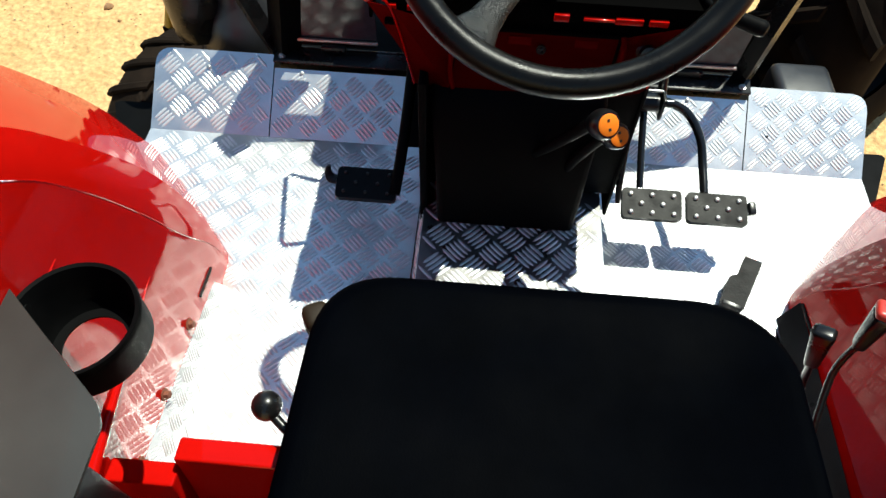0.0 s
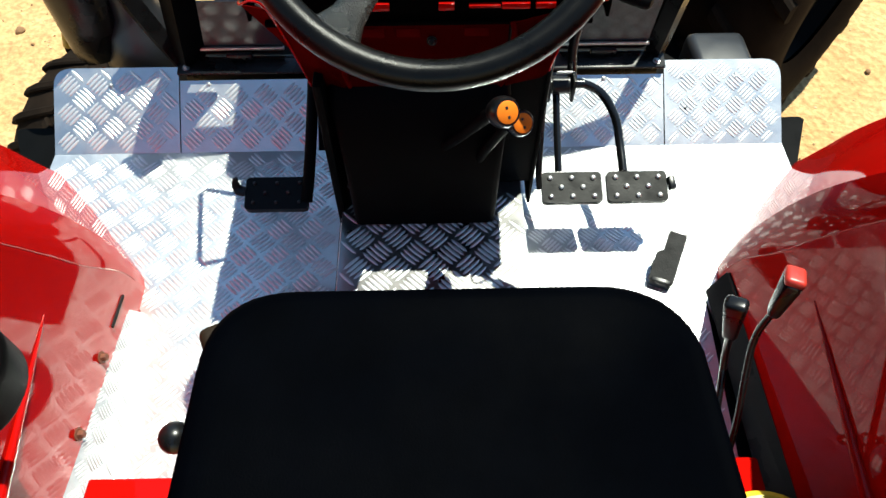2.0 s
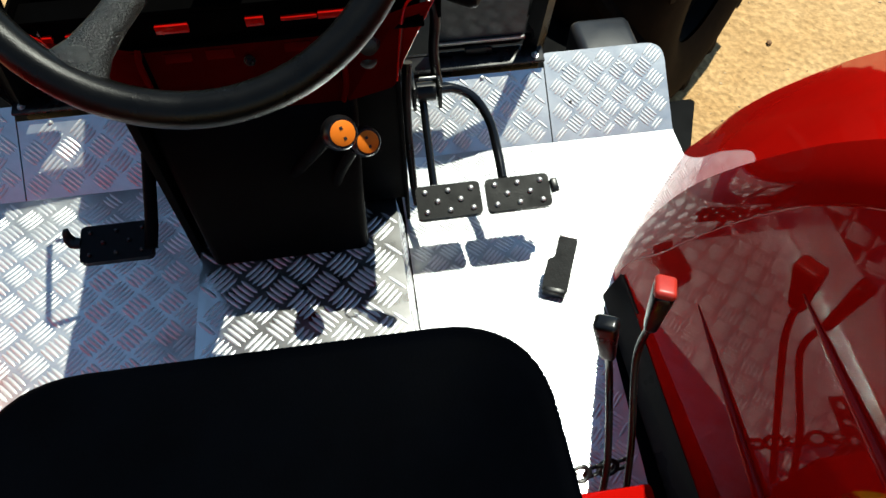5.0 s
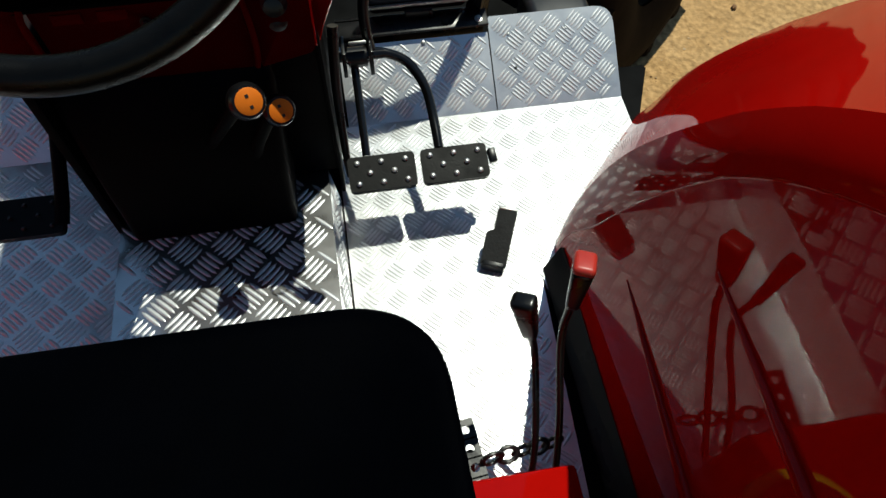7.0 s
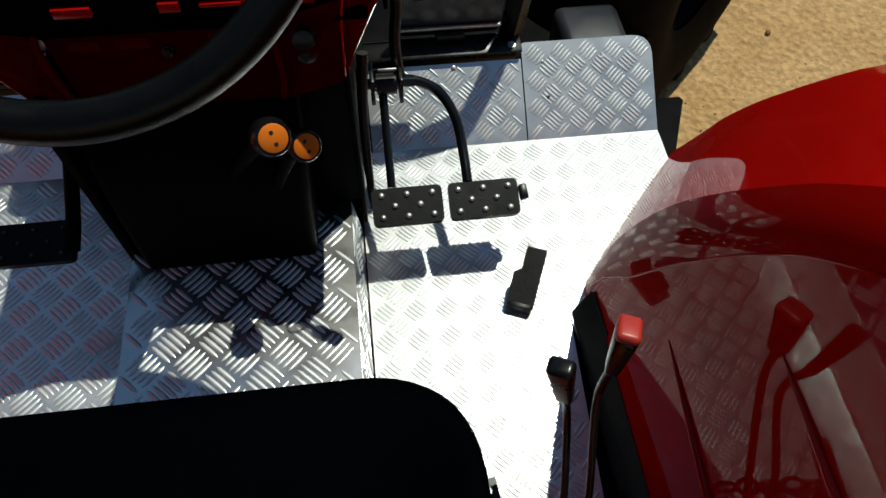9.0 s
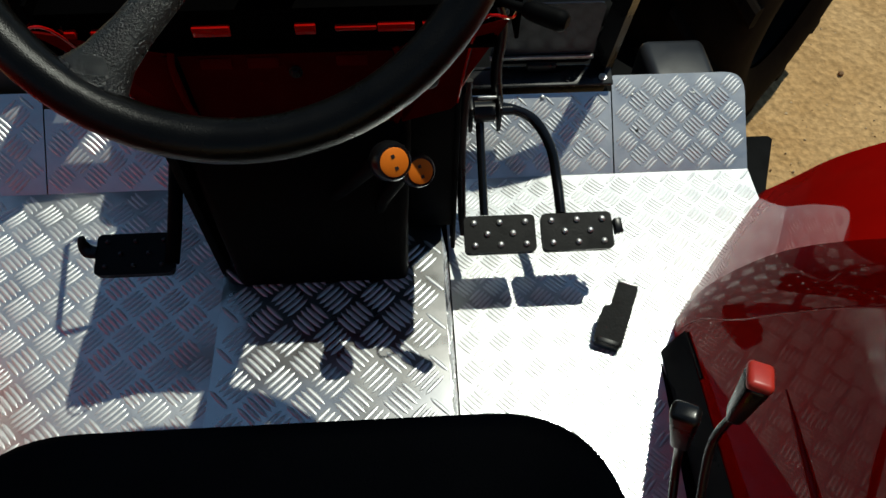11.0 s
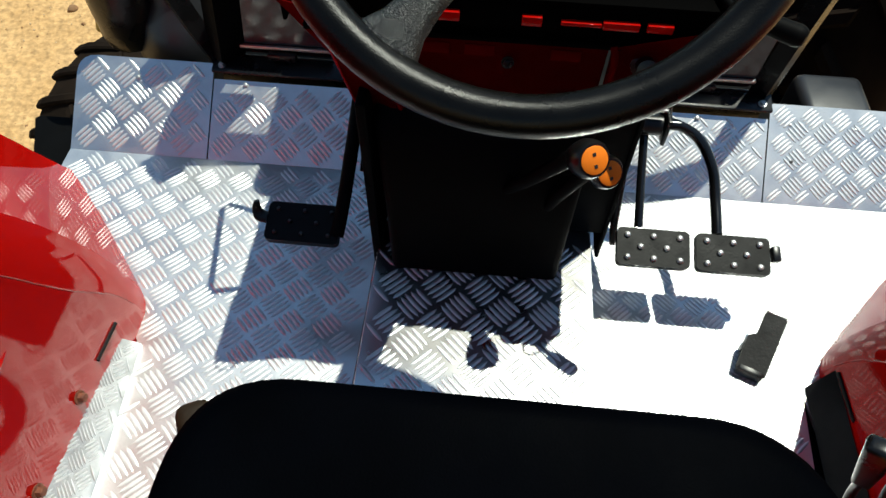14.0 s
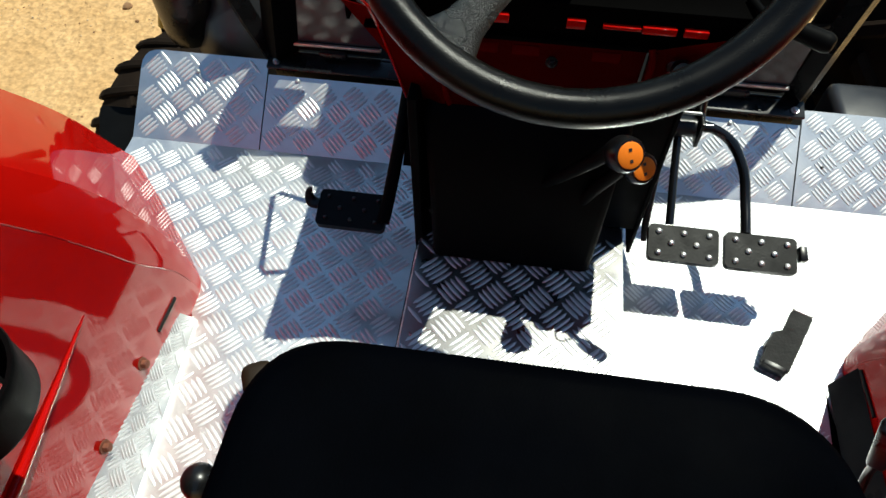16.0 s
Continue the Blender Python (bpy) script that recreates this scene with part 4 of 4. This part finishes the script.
def front_wheel(x, y, turned, size, count, high, broad):
    half = 0.15
    m = pose(x, y, GROUND_Z + 0.417 * size, 0, 90, turned) @ Matrix.Diagonal((size, size, size, 1))
    prof = [(0.20, -0.8), (0.24, -0.95), (0.31, -1.0), (0.37, -0.95), (0.392, -0.80), (0.398, -0.4), (0.40, 0), (0.398, 0.4), (0.392, 0.80), (0.37, 0.95), (0.31, 1.0), (0.24, 0.95), (0.20, 0.8)]
    ty = part("wheel", lathe(bmesh.new(), [(r, h * half) for r, h in prof], m, 48), TYRE, axle)
    lug = None
    for k in range(count):
        s = 1 if k % 2 else -1
        turn = m @ pose(0, 0, 0, 0, 0, 360 * k / count) @ Matrix.Diagonal((1, 1, s, 1))
        if lug is None:
            bm = bmesh.new()
            rows = []
            for j in range(6):
                u = j / 5
                a, h, r = radians(14 * u), half * (-0.05 + 1.0 * u), 0.397 - 0.016 * max(0, u - 0.75) * 4
                rows.append([bm.verts.new(((r + dr) * math.cos(a + da), (r + dr) * math.sin(a + da), h)) for dr, da in ((-0.02, -broad), (high * 0.7, -broad * 0.85), (high, -broad * 0.5), (high, broad * 0.5), (high * 0.7, broad * 0.85), (-0.02, broad))])
            for a, b in zip(rows, rows[1:]):
                for q in range(6):
                    bm.faces.new((a[q], a[(q + 1) % 6], b[(q + 1) % 6], b[q]))
            bm.faces.new(rows[0][::-1])
            bm.faces.new(rows[-1])
            ob = part("lug", bm, TYRE, ty, smooth=0)
            lug = ob.data
        else:
            ob = new("lug", lug)
            ob.parent = ty
        ob.matrix_basis = turn
    part("rim", lathe(bmesh.new(), [(0.0, 0.02), (0.10, 0.02), (0.12, 0.05), (0.19, 0.07), (0.205, 0.11), (0.205, -0.11), (0.0, -0.11)], m, 40), BLACK_MATT, ty)


front_wheel(-0.728, 1.33, -35, 0.75, 52, 0.014, 0.046)
front_wheel(1.054, 1.851, -46, 1.12, 32, 0.026, 0.055)
pebble("stone", (1.55, 1.93, GROUND_Z + 0.008), (0.012, 0.009, 0.006), DARK_STONE, "small dark clod on the sandy soil", 1)
pebble("stone", (-1.45, 2.47, GROUND_Z + 0.008), (0.045, 0.03, 0.014), STONE, "pale flat stone on the sandy soil", 2)
pebble("stone", (-1.50, 2.22, GROUND_Z + 0.006), (0.020, 0.016, 0.012), DARK_STONE, "small dark clod on the sandy soil", 3)


# ---- chain and slotted strap behind the seat ----
def holed_tile(bm, m, half, r, thick, n=16):
    """A square tile with a round hole, top at local z = 0."""
    def ring(fn, z):
        return [bm.verts.new(m @ Vector((*fn(2 * math.pi * k / n), z))) for k in range(n)]
    square = lambda a: (half * max(-1, min(1, 1.4142 * math.cos(a))), half * max(-1, min(1, 1.4142 * math.sin(a))))
    circle = lambda a: (r * math.cos(a), r * math.sin(a))
    so, si, lo, li = ring(square, 0), ring(circle, 0), ring(square, -thick), ring(circle, -thick)
    for k in range(n):
        j = (k + 1) % n
        bm.faces.new((so[k], so[j], si[j], si[k]))
        bm.faces.new((lo[k], li[k], li[j], lo[j]))
        bm.faces.new((si[k], si[j], li[j], li[k]))
        bm.faces.new((so[k], lo[k], lo[j], so[j]))


strap = thing("perforated_strap", "black perforated steel strap beside the seat base", "bracket")
bm = bmesh.new()
for i in range(4):
    holed_tile(bm, pose(0.300 + 0.002 * i, 0.428 - 0.023 * i, 0.100, 0, 0, 6), 0.0125, 0.0055, 0.004)
part("strap", bm, BLACK, strap)
part("stem", tube(bmesh.new(), [(0.302, 0.40, 0.096), (0.300, 0.38, 0.05), (0.298, 0.37, 0.002)], 0.006, 8), BLACK, strap)
chain = thing("check_chain", "short black steel chain lying over the floor edge", "chain")
for i in range(5):
    u = i / 4
    m = Matrix.Translation((0.325 + 0.085 * u, 0.388 + 0.018 * u, 0.104 - 0.045 * u)) @ pose(0, 0, 0, 25 if i % 2 else 70, 0, 12) @ Matrix.Diagonal((1.45, 1, 1, 1))
    bm = bmesh.new()
    rings = [[bm.verts.new(m @ Vector(((0.0085 + 0.0027 * math.cos(b)) * math.cos(a), (0.0085 + 0.0027 * math.cos(b)) * math.sin(a), 0.0027 * math.sin(b)))) for b in [2 * math.pi * j / 8 for j in range(8)]] for a in [2 * math.pi * k / 20 for k in range(20)]]
    for k in range(20):
        for j in range(8):
            bm.faces.new((rings[k][j], rings[(k + 1) % 20][j], rings[(k + 1) % 20][(j + 1) % 8], rings[k][(j + 1) % 8]))
    part("link", bm, BLACK, chain)
